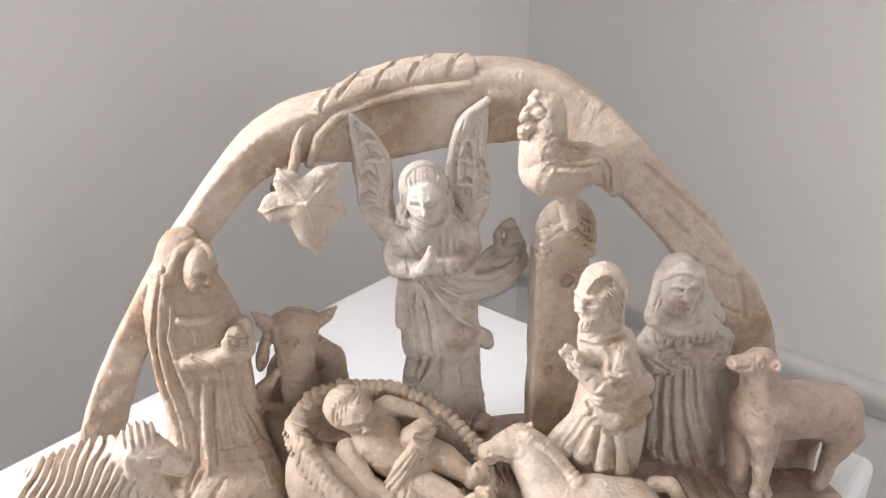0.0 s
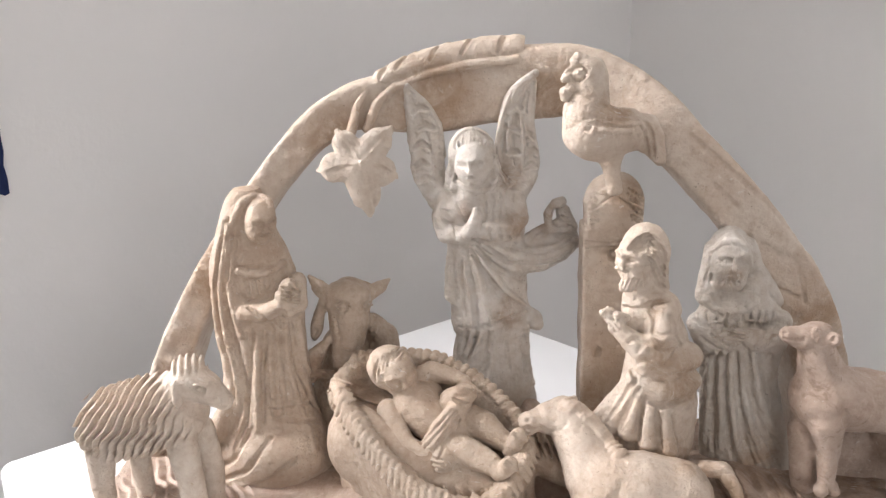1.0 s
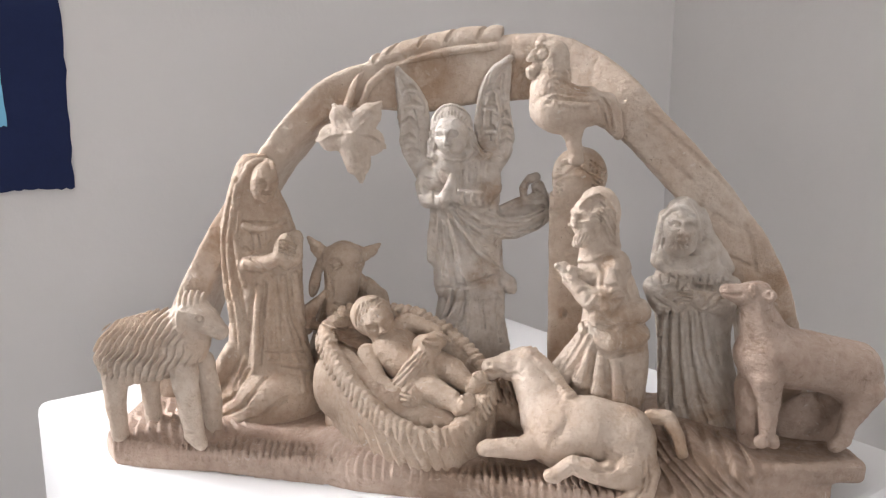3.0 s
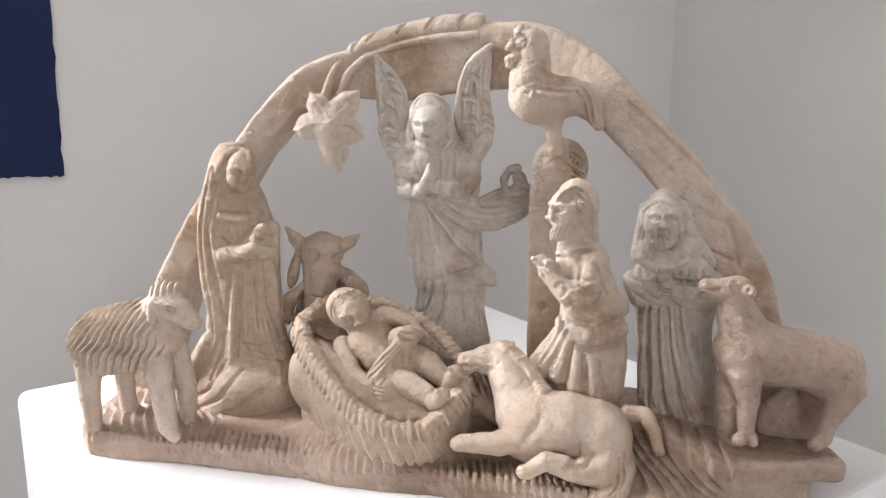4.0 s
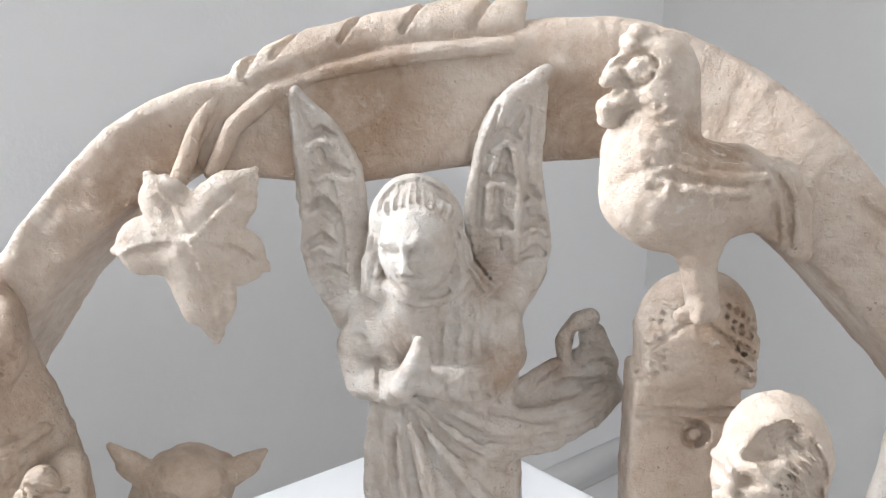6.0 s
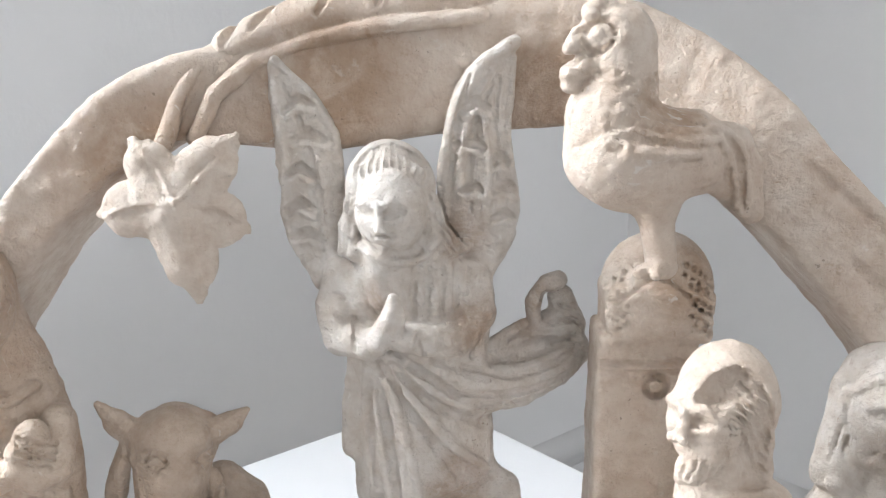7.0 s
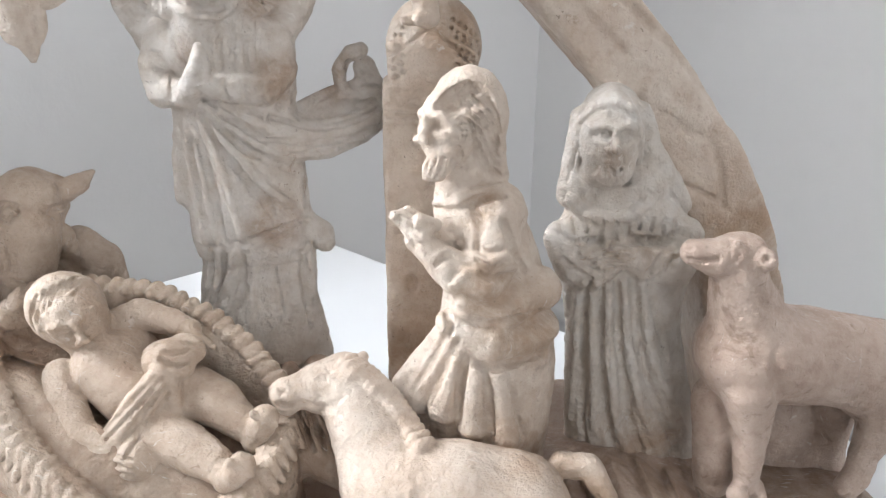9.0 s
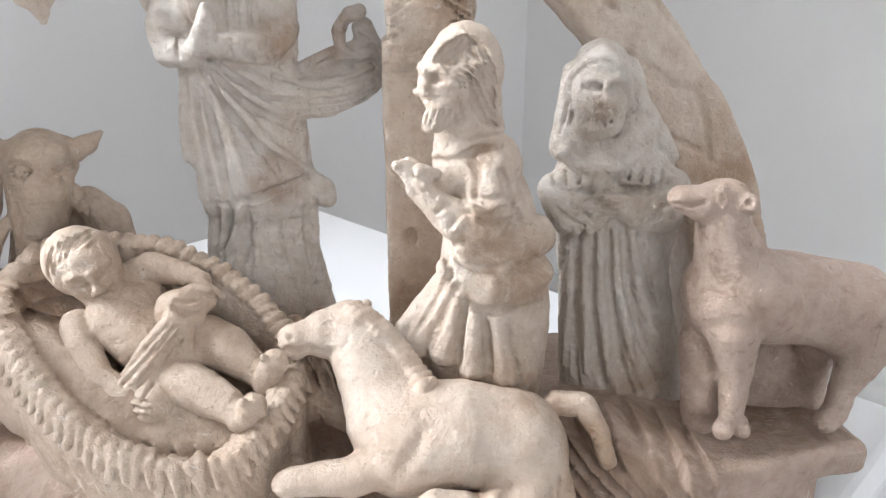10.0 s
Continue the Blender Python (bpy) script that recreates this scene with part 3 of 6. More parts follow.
def build_arch():
    right = [(19.9, 4, 2.8, 1.54, 2.1), (19.4, 4, 6.6, 1.49, 2.1), (19, 4, 8.9, 1.44, 2.1), (18.1, 4, 11.4, 1.43, 2.1), (16.7, 4, 13.8, 1.33, 2.1), (14.9, 4.1, 16, 1.3, 2.1), (12.8, 4.3, 18.3, 1.27, 2.1), (10.7, 4.8, 20.4, 1.34, 2.1), (8.9, 5.6, 22.2, 1.47, 2.1), (7.3, 6.3, 23.2, 1.66, 2.1), (5.3, 6.8, 23.3, 1.88, 2.1)]
    top = [(3, 7.1, 23.1, 1.85, 2.1), (-0.5, 7, 22.7, 1.75, 2.1), (-3.4, 6.8, 21.8, 1.75, 2.1)]
    left = [(-5.2, 6.4, 22.5, 1.23, 2.1), (-7.6, 6.2, 21.7, 1.04, 2.2), (-10.5, 6, 18.8, 0.84, 2.3), (-12.9, 5.9, 15.5, 0.84, 2.4), (-15.1, 5.8, 12.1, 0.84, 2.5), (-16.9, 5.7, 8.8, 0.9, 2.5), (-18.3, 5.6, 5.3, 0.96, 2.5), (-19.5, 5.5, 1.9, 1.08, 2.5)]
    c = Clay((-21.8, 0.6, 0.3), (22.8, 10.0, 27.0), 0.1)
    c.band([(x, y, z, w * 1.06, d) for x, y, z, w, d in right + top + left], 9.0, 0.2)
    c.groove([(11.4, 2.2, 20.7), (13.5, 2.2, 18.7), (15.9, 2.2, 16.5), (18.2, 2.2, 14.2), (19.7, 2.2, 11.6), (20.4, 2.2, 8.9)], 0.16, 0.08, 0.4)
    c.groove([(17, 2.2, 14.1), (17.5, 2.2, 13), (17.8, 2.2, 11.5)], 0.15, 0.1, 0.2)
    for cut in ([(14.1, 2.2, 15.4), (15.7, 2.2, 14.6)], [(14.8, 2.2, 14.7), (16.7, 2.2, 14)], [(12.7, 2.2, 17.9), (14, 2.2, 16.7)], [(15.9, 2.2, 12.5), (17.5, 2.2, 11.8)]):
        c.groove(cut, 0.15, 0.1, 0.2)
    c.rough(2.2, 0.12, 3)
    c.rough(0.7, 0.05, 4)
    c.rough(0.3, 0.02, 44)
    return c.mesh("arch")


def build_palm():
    c = Clay((-8.2, 2.6, 19.2), (4.2, 9.6, 27.0), 0.055)
    c.line([(-4.7, 5, 23.5), (-3.2, 5.3, 24), (-1.3, 5.6, 24.4), (0.7, 5.7, 24.8), (2.6, 5.7, 24.9)], [0.5, 0.72, 0.8, 0.8, 0.78], 0.1)
    c.line([(-4.3, 5.8, 23.8), (-2.7, 6.4, 24.3), (-0.9, 6.8, 24.7), (1.2, 6.9, 25), (2.7, 6.8, 25.1)], [0.4, 0.6, 0.62, 0.6, 0.5], 0.15)
    # thin lip along the lower edge
    c.line([(-3.9, 4.7, 23.1), (-2.2, 4.8, 23.7), (-0.2, 4.9, 24.1), (2.6, 4.9, 24.4)], [0.2, 0.26, 0.26, 0.24], 0.06)
    # stems bending down to the star
    c.line([(-6.3, 3.6, 20.8), (-6, 4.2, 21.9), (-5.4, 4.8, 23), (-4.4, 5.3, 23.7)], [0.26, 0.3, 0.34, 0.36], 0.05)
    c.line([(-5.5, 3.9, 20.9), (-5, 4.3, 22.1), (-4, 4.7, 23), (-2.5, 4.9, 23.5)], [0.24, 0.28, 0.28, 0.2], 0.05)
    c.line([(-5.8, 4, 21.5), (-5.4, 4.3, 22.6), (-4.7, 4.7, 23.3)], 0.12, 0.05, True)
    # leaflets parted by slanting cuts
    for cut in ([(-3.8, 7.2, 24.2), (-4.3, 5.6, 23.9), (-4.8, 4.6, 23.4)], [(-2.5, 7.4, 24.6), (-3.2, 5.8, 24.3), (-3.9, 4.7, 23.9)], [(-0.6, 7.6, 24.9), (-1.5, 6, 24.7), (-2.1, 4.9, 24.3)], [(1.2, 7.6, 25.1), (0.2, 6, 25), (-0.4, 5, 24.6)], [(2.8, 7.4, 25.2), (2, 6, 25.1), (1.5, 5, 24.7)]):
        c.groove(cut, 0.17, 0.04, 0.6, ABOVE)
    c.ball((2.5, 5.7, 25.3), (0.42, 0.6, 0.36), k=0.08)
    c.slab((3.4, 5.8, 24.6), (0.5, 1.6, 1.6), (0, 8, 0), 0.05, 0.05, True)
    c.rough(0.6, 0.05, 5)
    return c.mesh("palm_leaf")


def build_star():
    c = Clay((-9.4, 1.6, 15.4), (-3.0, 6.4, 22.0), 0.055)
    mid = (-5.9, 3.1, 19.2)
    for t, w in (((-8.1, 3.2, 18.8), 0.8), ((-7, 3.1, 20.9), 0.72), ((-4.1, 3.1, 21.1), 0.74), ((-3.9, 3.2, 18.4), 0.8), ((-5.4, 3.2, 16.3), 0.82)):
        m = tuple(mid[i] + 0.6 * (t[i] - mid[i]) for i in range(3))
        c.line([mid, m, t], [1.1, w, 0.12], 0.05, flat=2.2)
    # lobes hollowed, with a raised midrib and rims
    for hollow, r in (([(-6.7, 2.6, 20.7), (-6.2, 2.6, 20.1), (-6, 2.6, 19.5)], 0.34), ([(-4.2, 2.6, 20.8), (-4.9, 2.6, 20.2), (-5.4, 2.6, 19.6)], 0.32), ([(-7.5, 2.6, 18.9), (-6.8, 2.6, 19), (-6.2, 2.6, 19.2)], 0.34), ([(-4.1, 2.6, 18.7), (-4.7, 2.6, 19), (-5.3, 2.6, 19.2)], 0.34), ([(-5.2, 2.6, 17), (-5.4, 2.6, 17.9), (-5.6, 2.6, 18.8)], 0.3)):
        c.groove(hollow, 0.8 * r, 0.2, 0.16)
    for rib in ([(-6.9, 2.6, 21.1), (-6.2, 2.6, 20.2), (-5.7, 2.6, 19.3)], [(-3.9, 2.6, 21.2), (-4.7, 2.6, 20.4), (-5.7, 2.6, 19.3)], [(-7.9, 2.6, 18.9), (-6.9, 2.6, 19.3), (-5.7, 2.6, 19.3)], [(-3.7, 2.6, 18.6), (-4.6, 2.6, 19.3), (-5.7, 2.6, 19.3)], [(-5.2, 2.6, 16.5), (-5.5, 2.6, 18), (-5.7, 2.6, 19.3)]):
        c.ridge(rib, 0.11, 0.08)
    c.line([(-6, 3.4, 19.1), (-7, 5.6, 19)], 0.7, 0.3)
    c.rough(0.9, 0.04, 6)
    c.rough(0.25, 0.025, 7)
    return c.mesh("star")


def build_angel():
    c = Clay((-4.6, 0.6, 2.4), (7.4, 8.2, 24.6), 0.046)
    c.loft([(3.15, 1.15, 4.9, 2.85, 2), (4.95, 1.25, 4.8, 2.65, 1.85), (6.85, 1.15, 4.7, 2.25, 1.6), (8.75, 1.25, 4.6, 2.15, 1.45), (9.5, 1.3, 4.6, 2.1, 1.45)])
    c.loft([(9.15, 1.2, 4.5, 2.1, 1.45), (9.65, 1.15, 4.5, 2.25, 1.75), (10.75, 1.1, 4.4, 2.2, 1.75), (12.2, 1.05, 4.3, 2.15, 1.6), (13.85, 0.95, 4.1, 2.05, 1.45), (15.05, 0.8, 4, 2.2, 1.35), (16.15, 0.75, 3.9, 2.35, 1.25), (17.25, 0.75, 3.8, 2.15, 1.05), (18, 0.7, 3.6, 1.1, 0.8)], k=0.12)
    # loose edge of the mantle, hip knot
    c.line([(-1, 3.9, 14.6), (-1.1, 3.9, 12.9), (-1.1, 3.9, 11.5), (-0.8, 3.9, 10.9)], [0.22, 0.34, 0.36, 0.15], 0.15)
    c.line([(2.9, 4.4, 10.4), (3.7, 4.4, 9.9)], [0.5, 0.45], 0.2)
    c.ball((3.8, 4.2, 9.6), (0.4, 0.4, 0.35), k=0.15)
    # sloping hem, cut back below
    c.groove([(-0.6, 3, 9.8), (0.5, 3, 9.8), (1.7, 3, 10.1), (3.2, 3, 10.9)], 0.2, 0.08, 0.35)
    # folds of the upper robe
    for fold, r in (([(-0.4, 3, 14.8), (-0.3, 3, 13.4), (-0.1, 3, 11.8), (0.1, 3, 10)], 0.15), ([(-0.1, 3, 14.8), (0.4, 3, 13.2), (0.8, 3, 11.5), (1.1, 3, 10.1)], 0.17), ([(-0.6, 3, 14.7), (-0.7, 3, 13.2), (-0.4, 3, 11.4), (-0.4, 3, 10)], 0.13),
                    ([(0, 3, 14.8), (0.9, 3, 13.4), (1.9, 3, 12.1), (3, 3, 11.2)], 0.2), ([(0.2, 3, 14.8), (1.4, 3, 13.8), (2.5, 3, 13.2), (3.9, 3, 13.2)], 0.2), ([(0.7, 3, 14.9), (2.1, 3, 14.1), (3.6, 3, 13.9), (5, 3, 14.2)], 0.2)):
        c.ridge(fold, r, 0.1)
    for cut, r in (([(-0.3, 3, 14.5), (0, 3, 12.8), (0.4, 3, 10)], 0.14), ([(0, 3, 14.4), (1, 3, 12.8), (2.1, 3, 11.1)], 0.16), ([(0.2, 3, 14.5), (1.4, 3, 13.3), (2.8, 3, 12.7)], 0.15), ([(-0.4, 3, 14.5), (-0.5, 3, 12.8), (-0.3, 3, 10.6)], 0.12), ([(0.7, 3, 14.5), (2.1, 3, 13.6), (3.7, 3, 13.5)], 0.13), ([(1.4, 3, 12.4), (2.1, 3, 11.5), (2.2, 3, 10.7)], 0.1)):
        c.groove(cut, r, 0.14)
    # underskirt
    for cut, r in (([(-0.2, 3, 9.6), (-0.3, 3, 8.8), (-0.6, 3, 7.7)], 0.18), ([(0.3, 3, 9.6), (0.1, 3, 8.6), (-0.3, 3, 7.5)], 0.2), ([(1, 3, 9.6), (0.8, 3, 8.2), (0.4, 3, 7.1)], 0.16), ([(3, 3, 9.7), (3, 3, 8.2), (3.2, 3, 6.5)], 0.12), ([(2, 3, 9), (2.2, 3, 7.3)], 0.1)):
        c.groove(cut, r, 0.12)
    for fold in ([(0.1, 3, 9.7), (-0.1, 3, 8.6), (-0.6, 3, 7.6)], [(0.7, 3, 9.7), (0.4, 3, 8.6), (-0.3, 3, 7.4)], [(3.2, 3, 9.9), (3.3, 3, 8), (3.7, 3, 6.3)], [(1.3, 3, 9), (1.1, 3, 7.3), (0.9, 3, 6.2)]):
        c.ridge(fold, 0.16, 0.1)
    # feet among rough stone
    for x, y, r in ((600, 770, 0.42), (650, 815, 0.5), (540, 745, 0.35), (585, 800, 0.4), (710, 800, 0.45), (630, 780, 0.3)):
        c.ball(c.skin((((x - 600) / 54 + 1.2), 3.0, 3.6 - (y - 790) / 54)), r, k=0.12)
    # mantle flying out
    c.line([(2.3, 3.6, 13.6), (3.9, 4.3, 13.5), (5, 4.9, 13.8), (5.8, 5.4, 14.2)], [0.8, 0.74, 0.68, 0.52], 0.2)
    c.line([(2.7, 4.7, 13.8), (4, 5.2, 14.2), (5.1, 5.7, 14.8)], [0.66, 0.72, 0.66], 0.2)
    c.line([(5.4, 5.3, 14), (5.6, 5.6, 15), (5.3, 5.7, 15.9)], [0.55, 0.52, 0.4], 0.2)
    c.line([(4.5, 5.3, 15), (4.4, 5.3, 15.8), (4.8, 5.4, 16.4), (5.2, 5.5, 16.5)], [0.2, 0.26, 0.28, 0.28], 0.1)
    c.line([(3.1, 4, 14.5), (4, 4.4, 14.5), (5, 4.9, 14.6)], [0.26, 0.34, 0.26], 0.1, True)
    c.line([(3.1, 4.6, 14.6), (3.6, 5, 14.9), (4.1, 5.3, 15.1), (4.6, 5.4, 15.1)], [0.24, 0.16, 0.15, 0.18], 0.08)
    c.ball((4.8, 5.1, 16), (0.2, 0.4, 0.26), (0, 30, 0), 0.06, True)
    for cut, r in (([(2.2, 4.4, 14), (3.7, 4.4, 13.7), (5, 4.4, 14.1), (6, 4.4, 14.8)], 0.13), ([(2, 4.4, 13.2), (3.5, 4.4, 13.1), (4.8, 4.4, 13.4), (5.9, 4.4, 14)], 0.13), ([(2.9, 4.4, 12.7), (4.3, 4.4, 13), (5.7, 4.4, 13.5)], 0.1), ([(5, 4.4, 15.4), (5.6, 4.4, 15.6), (5.9, 4.4, 15.4)], 0.11), ([(5, 4.4, 14.8), (5.6, 4.4, 15), (6, 4.4, 14.8)], 0.12), ([(5.2, 4.4, 16.1), (5.6, 4.4, 15.9)], 0.1)):
        c.groove(cut, r, 0.08)
    c.ridge([(3.1, 4.4, 12.5), (4.3, 4.4, 12.7), (5, 4.4, 13), (5.8, 4.4, 13.5)], 0.13, 0.08)

    # chest, arms and joined hands
    c.ball((0.5, 3.6, 16.7), (1.9, 1.15, 0.95), k=0.3)
    for cut in ([(-0.8, 2.6, 17.5), (-0.5, 2.6, 16.6), (0, 2.6, 15.8)], [(-0.5, 2.6, 17.7), (-0.1, 2.6, 16.7)], [(0.8, 2.6, 17.5), (0.8, 2.6, 16.1)], [(1.2, 2.6, 17.6), (1.2, 2.6, 16.1)], [(1.6, 2.6, 17.7), (1.6, 2.6, 16.2)], [(2, 2.6, 17.7), (2, 2.6, 16.3)], [(2.3, 2.6, 17.6), (2.3, 2.6, 16.5)]):
        c.groove(cut, 0.1, 0.1)
    c.line([(-1.3, 3.8, 17.1), (-1.5, 3.4, 16.1), (-1.3, 3.1, 15.3), (-0.4, 2.5, 15.3), (0.1, 2.2, 15.7)], [0.6, 0.6, 0.55, 0.45, 0.34], 0.18)
    c.line([(2.4, 3.7, 17), (2.6, 3.3, 16.1), (2.1, 2.9, 15.5), (1.2, 2.5, 15.5), (0.5, 2.2, 15.6)], [0.6, 0.6, 0.58, 0.5, 0.36], 0.18)
    c.line([(-0.1, 2, 15.6), (0.2, 1.8, 16.3), (0.3, 1.8, 16.9)], [0.36, 0.28, 0.14], 0.06)
    c.line([(0.3, 2, 15.8), (0.4, 1.8, 16.4), (0.4, 1.8, 16.8)], [0.3, 0.22, 0.12], 0.05)
    c.groove([(-0.9, 2, 16.1), (-0.8, 2, 15.7), (-0.8, 2, 15.3)], 0.1, 0.06)
    for x in (850, 885, 915, 940):
        c.groove([((x - 805) / 62 + 0.3, 2.3, 15.75), ((x - 811) / 62 + 0.3, 2.3, 15.45), ((x - 803) / 62 + 0.3, 2.3, 15.1)], 0.09, 0.12)
    c.groove([(-1.4, 2, 16.4), (-1.1, 2, 16.2), (-0.9, 2, 16.3)], 0.1, 0.1)
    c.groove([(-1.5, 2, 17), (-1.2, 2, 16.9)], 0.1, 0.1)
    # wings
    c.band([(-3.5, 4.9, 23.2, 0.2, 0.22), (-3, 4.8, 22.2, 0.65, 0.32), (-2.4, 4.7, 20.8, 0.99, 0.36), (-2.3, 4.6, 19.3, 0.92, 0.4), (-2.2, 4.5, 18.2, 0.85, 0.5), (-1.7, 4.2, 17, 0.68, 0.6)], 2.6, 0.15)
    c.band([(3.5, 4.6, 23.7, 0.16, 0.22), (2.9, 4.6, 22.9, 0.58, 0.3), (2.5, 4.6, 21.8, 0.9, 0.34), (2.5, 4.6, 20.3, 0.99, 0.38), (2.7, 4.6, 19, 1.15, 0.42), (2.7, 4.4, 17.9, 1.05, 0.55), (2.1, 4, 17, 0.64, 0.6)], 2.6, 0.15)
    for rim, r in (([(-3.4, 4.3, 23.2), (-3.2, 4.3, 21.5), (-3, 4.3, 19.9), (-3.1, 4.3, 18.4), (-2.6, 4.3, 17.5)], 0.17), ([(-3.3, 4.3, 23.2), (-2.4, 4.3, 22.4), (-1.6, 4.3, 21.1), (-1.4, 4.3, 19.4)], 0.13), ([(3.5, 4.3, 23.7), (2.6, 4.3, 23.1), (1.9, 4.3, 21.8), (1.6, 4.3, 20.3), (1.6, 4.3, 18.8)], 0.22), ([(3.2, 4.3, 23.2), (2.4, 4.3, 22.1), (2.1, 4.3, 20.8), (2.1, 4.3, 19.3)], 0.13), ([(3.5, 4.3, 23.3), (3.4, 4.3, 21.4), (3.5, 4.3, 20.3), (3.8, 4.3, 19.1), (3.4, 4.3, 17.7)], 0.12), ([(2.7, 4.3, 21.6), (2.9, 4.3, 20.3), (2.8, 4.3, 18.5)], 0.12)):
        c.ridge(rim, r, 0.06, 0.45, False)
    for cut, r in (([(-3.2, 4.3, 22.6), (-2.6, 4.3, 21.5), (-2.2, 4.3, 20.2), (-2, 4.3, 18.7), (-1.9, 4.3, 17.5)], 0.1), ([(3.3, 4.3, 23.2), (2.6, 4.3, 22), (2.3, 4.3, 20.5), (2.4, 4.3, 18.8)], 0.1), ([(2.3, 4.3, 22.7), (1.9, 4.3, 21.3), (1.8, 4.3, 19.5)], 0.1), ([(3.1, 4.3, 22.7), (3, 4.3, 21.4), (3.1, 4.3, 20.2), (3, 4.3, 18.3)], 0.1)):
        c.groove(cut, r, 0.06)
    for arc in ([(-3, 4.3, 21.8), (-2.6, 4.3, 22.1), (-2.2, 4.3, 21.9)], [(-2.8, 4.3, 20.9), (-2.4, 4.3, 21.1), (-1.9, 4.3, 20.9)], [(-3, 4.3, 19.8), (-2.6, 4.3, 20.1), (-2.2, 4.3, 19.8)], [(-3, 4.3, 18.8), (-2.6, 4.3, 19), (-2.2, 4.3, 18.8)], [(-2.8, 4.3, 18), (-2.3, 4.3, 18.1), (-1.9, 4.3, 17.9)],
                [(2.1, 4.3, 21.8), (2.5, 4.3, 22), (2.9, 4.3, 21.8)], [(2, 4.3, 20.8), (2.4, 4.3, 20.9), (2.7, 4.3, 20.7)], [(3, 4.3, 20.3), (3.2, 4.3, 20.5), (3.4, 4.3, 20.3)], [(3, 4.3, 19.5), (3.4, 4.3, 19.7), (3.7, 4.3, 19.5)], [(3, 4.3, 18.6), (3.4, 4.3, 18.8), (3.8, 4.3, 18.6)], [(2.1, 4.3, 19.4), (2.5, 4.3, 19.6), (2.7, 4.3, 19.4)]):
        c.groove(arc, 0.17, 0.05, 0.5)
        c.ridge([(x, y, z - 0.26) for x, y, z in arc], 0.11, 0.08)
    # neck, head and parted hair
    c.line([(0.1, 3.5, 16.9), (0.1, 3, 18.1)], [1.0, 0.85], 0.2)
    c.ball((0.1, 3.3, 19.6), (1.28, 1.2, 1.42), k=0.1)
    c.ball((0.2, 2.6, 19.2), (1.0, 1.0, 1.22), (0, 4, 0), 0.05)
    c.line([(-0.8, 2.7, 19.4), (-1, 2.8, 18.6), (-1.2, 3, 17.9)], [0.3, 0.32, 0.16], 0.1)
    c.line([(1.2, 2.8, 19.4), (1.4, 2.9, 18.6), (1.8, 3.2, 18), (2.3, 3.6, 18)], [0.3, 0.32, 0.3, 0.2], 0.1)
    c.ball((1.1, 3.2, 18.1), (0.55, 0.6, 0.5), k=0.15)
    c.ball((-0.8, 3.2, 18), (0.45, 0.6, 0.45), k=0.15)
    face(c, (0.1, 2.6, 19.3), -8, -12, 0.98, False, 6)
    c.comb([(-0.7, 2.2, 20.1), (-0.8, 2.2, 20.5), (-0.4, 2.2, 21)], [(0.1, 2.2, 20.5), (0.1, 2.2, 20.9), (0.1, 2.2, 21.2)], 5, 0.11)
    c.comb([(0.3, 2.2, 20.5), (0.3, 2.2, 20.9), (0.2, 2.2, 21.2)], [(1.1, 2.2, 20.1), (1.3, 2.2, 20.5), (0.7, 2.2, 21)], 5, 0.11)
    c.comb([(-0.8, 2.2, 19.7), (-0.9, 2.2, 19), (-1.1, 2.2, 18.1)], [(-1.1, 2.2, 19.7), (-1.2, 2.2, 19.2), (-1.3, 2.2, 18.4)], 3, 0.1)
    c.comb([(1.2, 2.2, 19.8), (1.4, 2.2, 18.9), (1.9, 2.2, 18.2)], [(1.5, 2.2, 19.9), (1.7, 2.2, 19.1), (2.3, 2.2, 18.4)], 3, 0.1)
    c.ridge([(-0.6, 2.2, 18.3), (-0.2, 2.2, 17.9), (0.4, 2.2, 17.8), (1.1, 2.2, 18), (1.4, 2.2, 18.5)], 0.14, 0.06, 0.4, False)
    c.groove([(-0.4, 2.2, 18.4), (0, 2.2, 18.1), (0.5, 2.2, 18), (1, 2.2, 18.2)], 0.12, 0.06)
    c.rough(0.9, 0.05, 8)
    c.rough(0.3, 0.03, 9)
    return c.mesh("winged_figure")


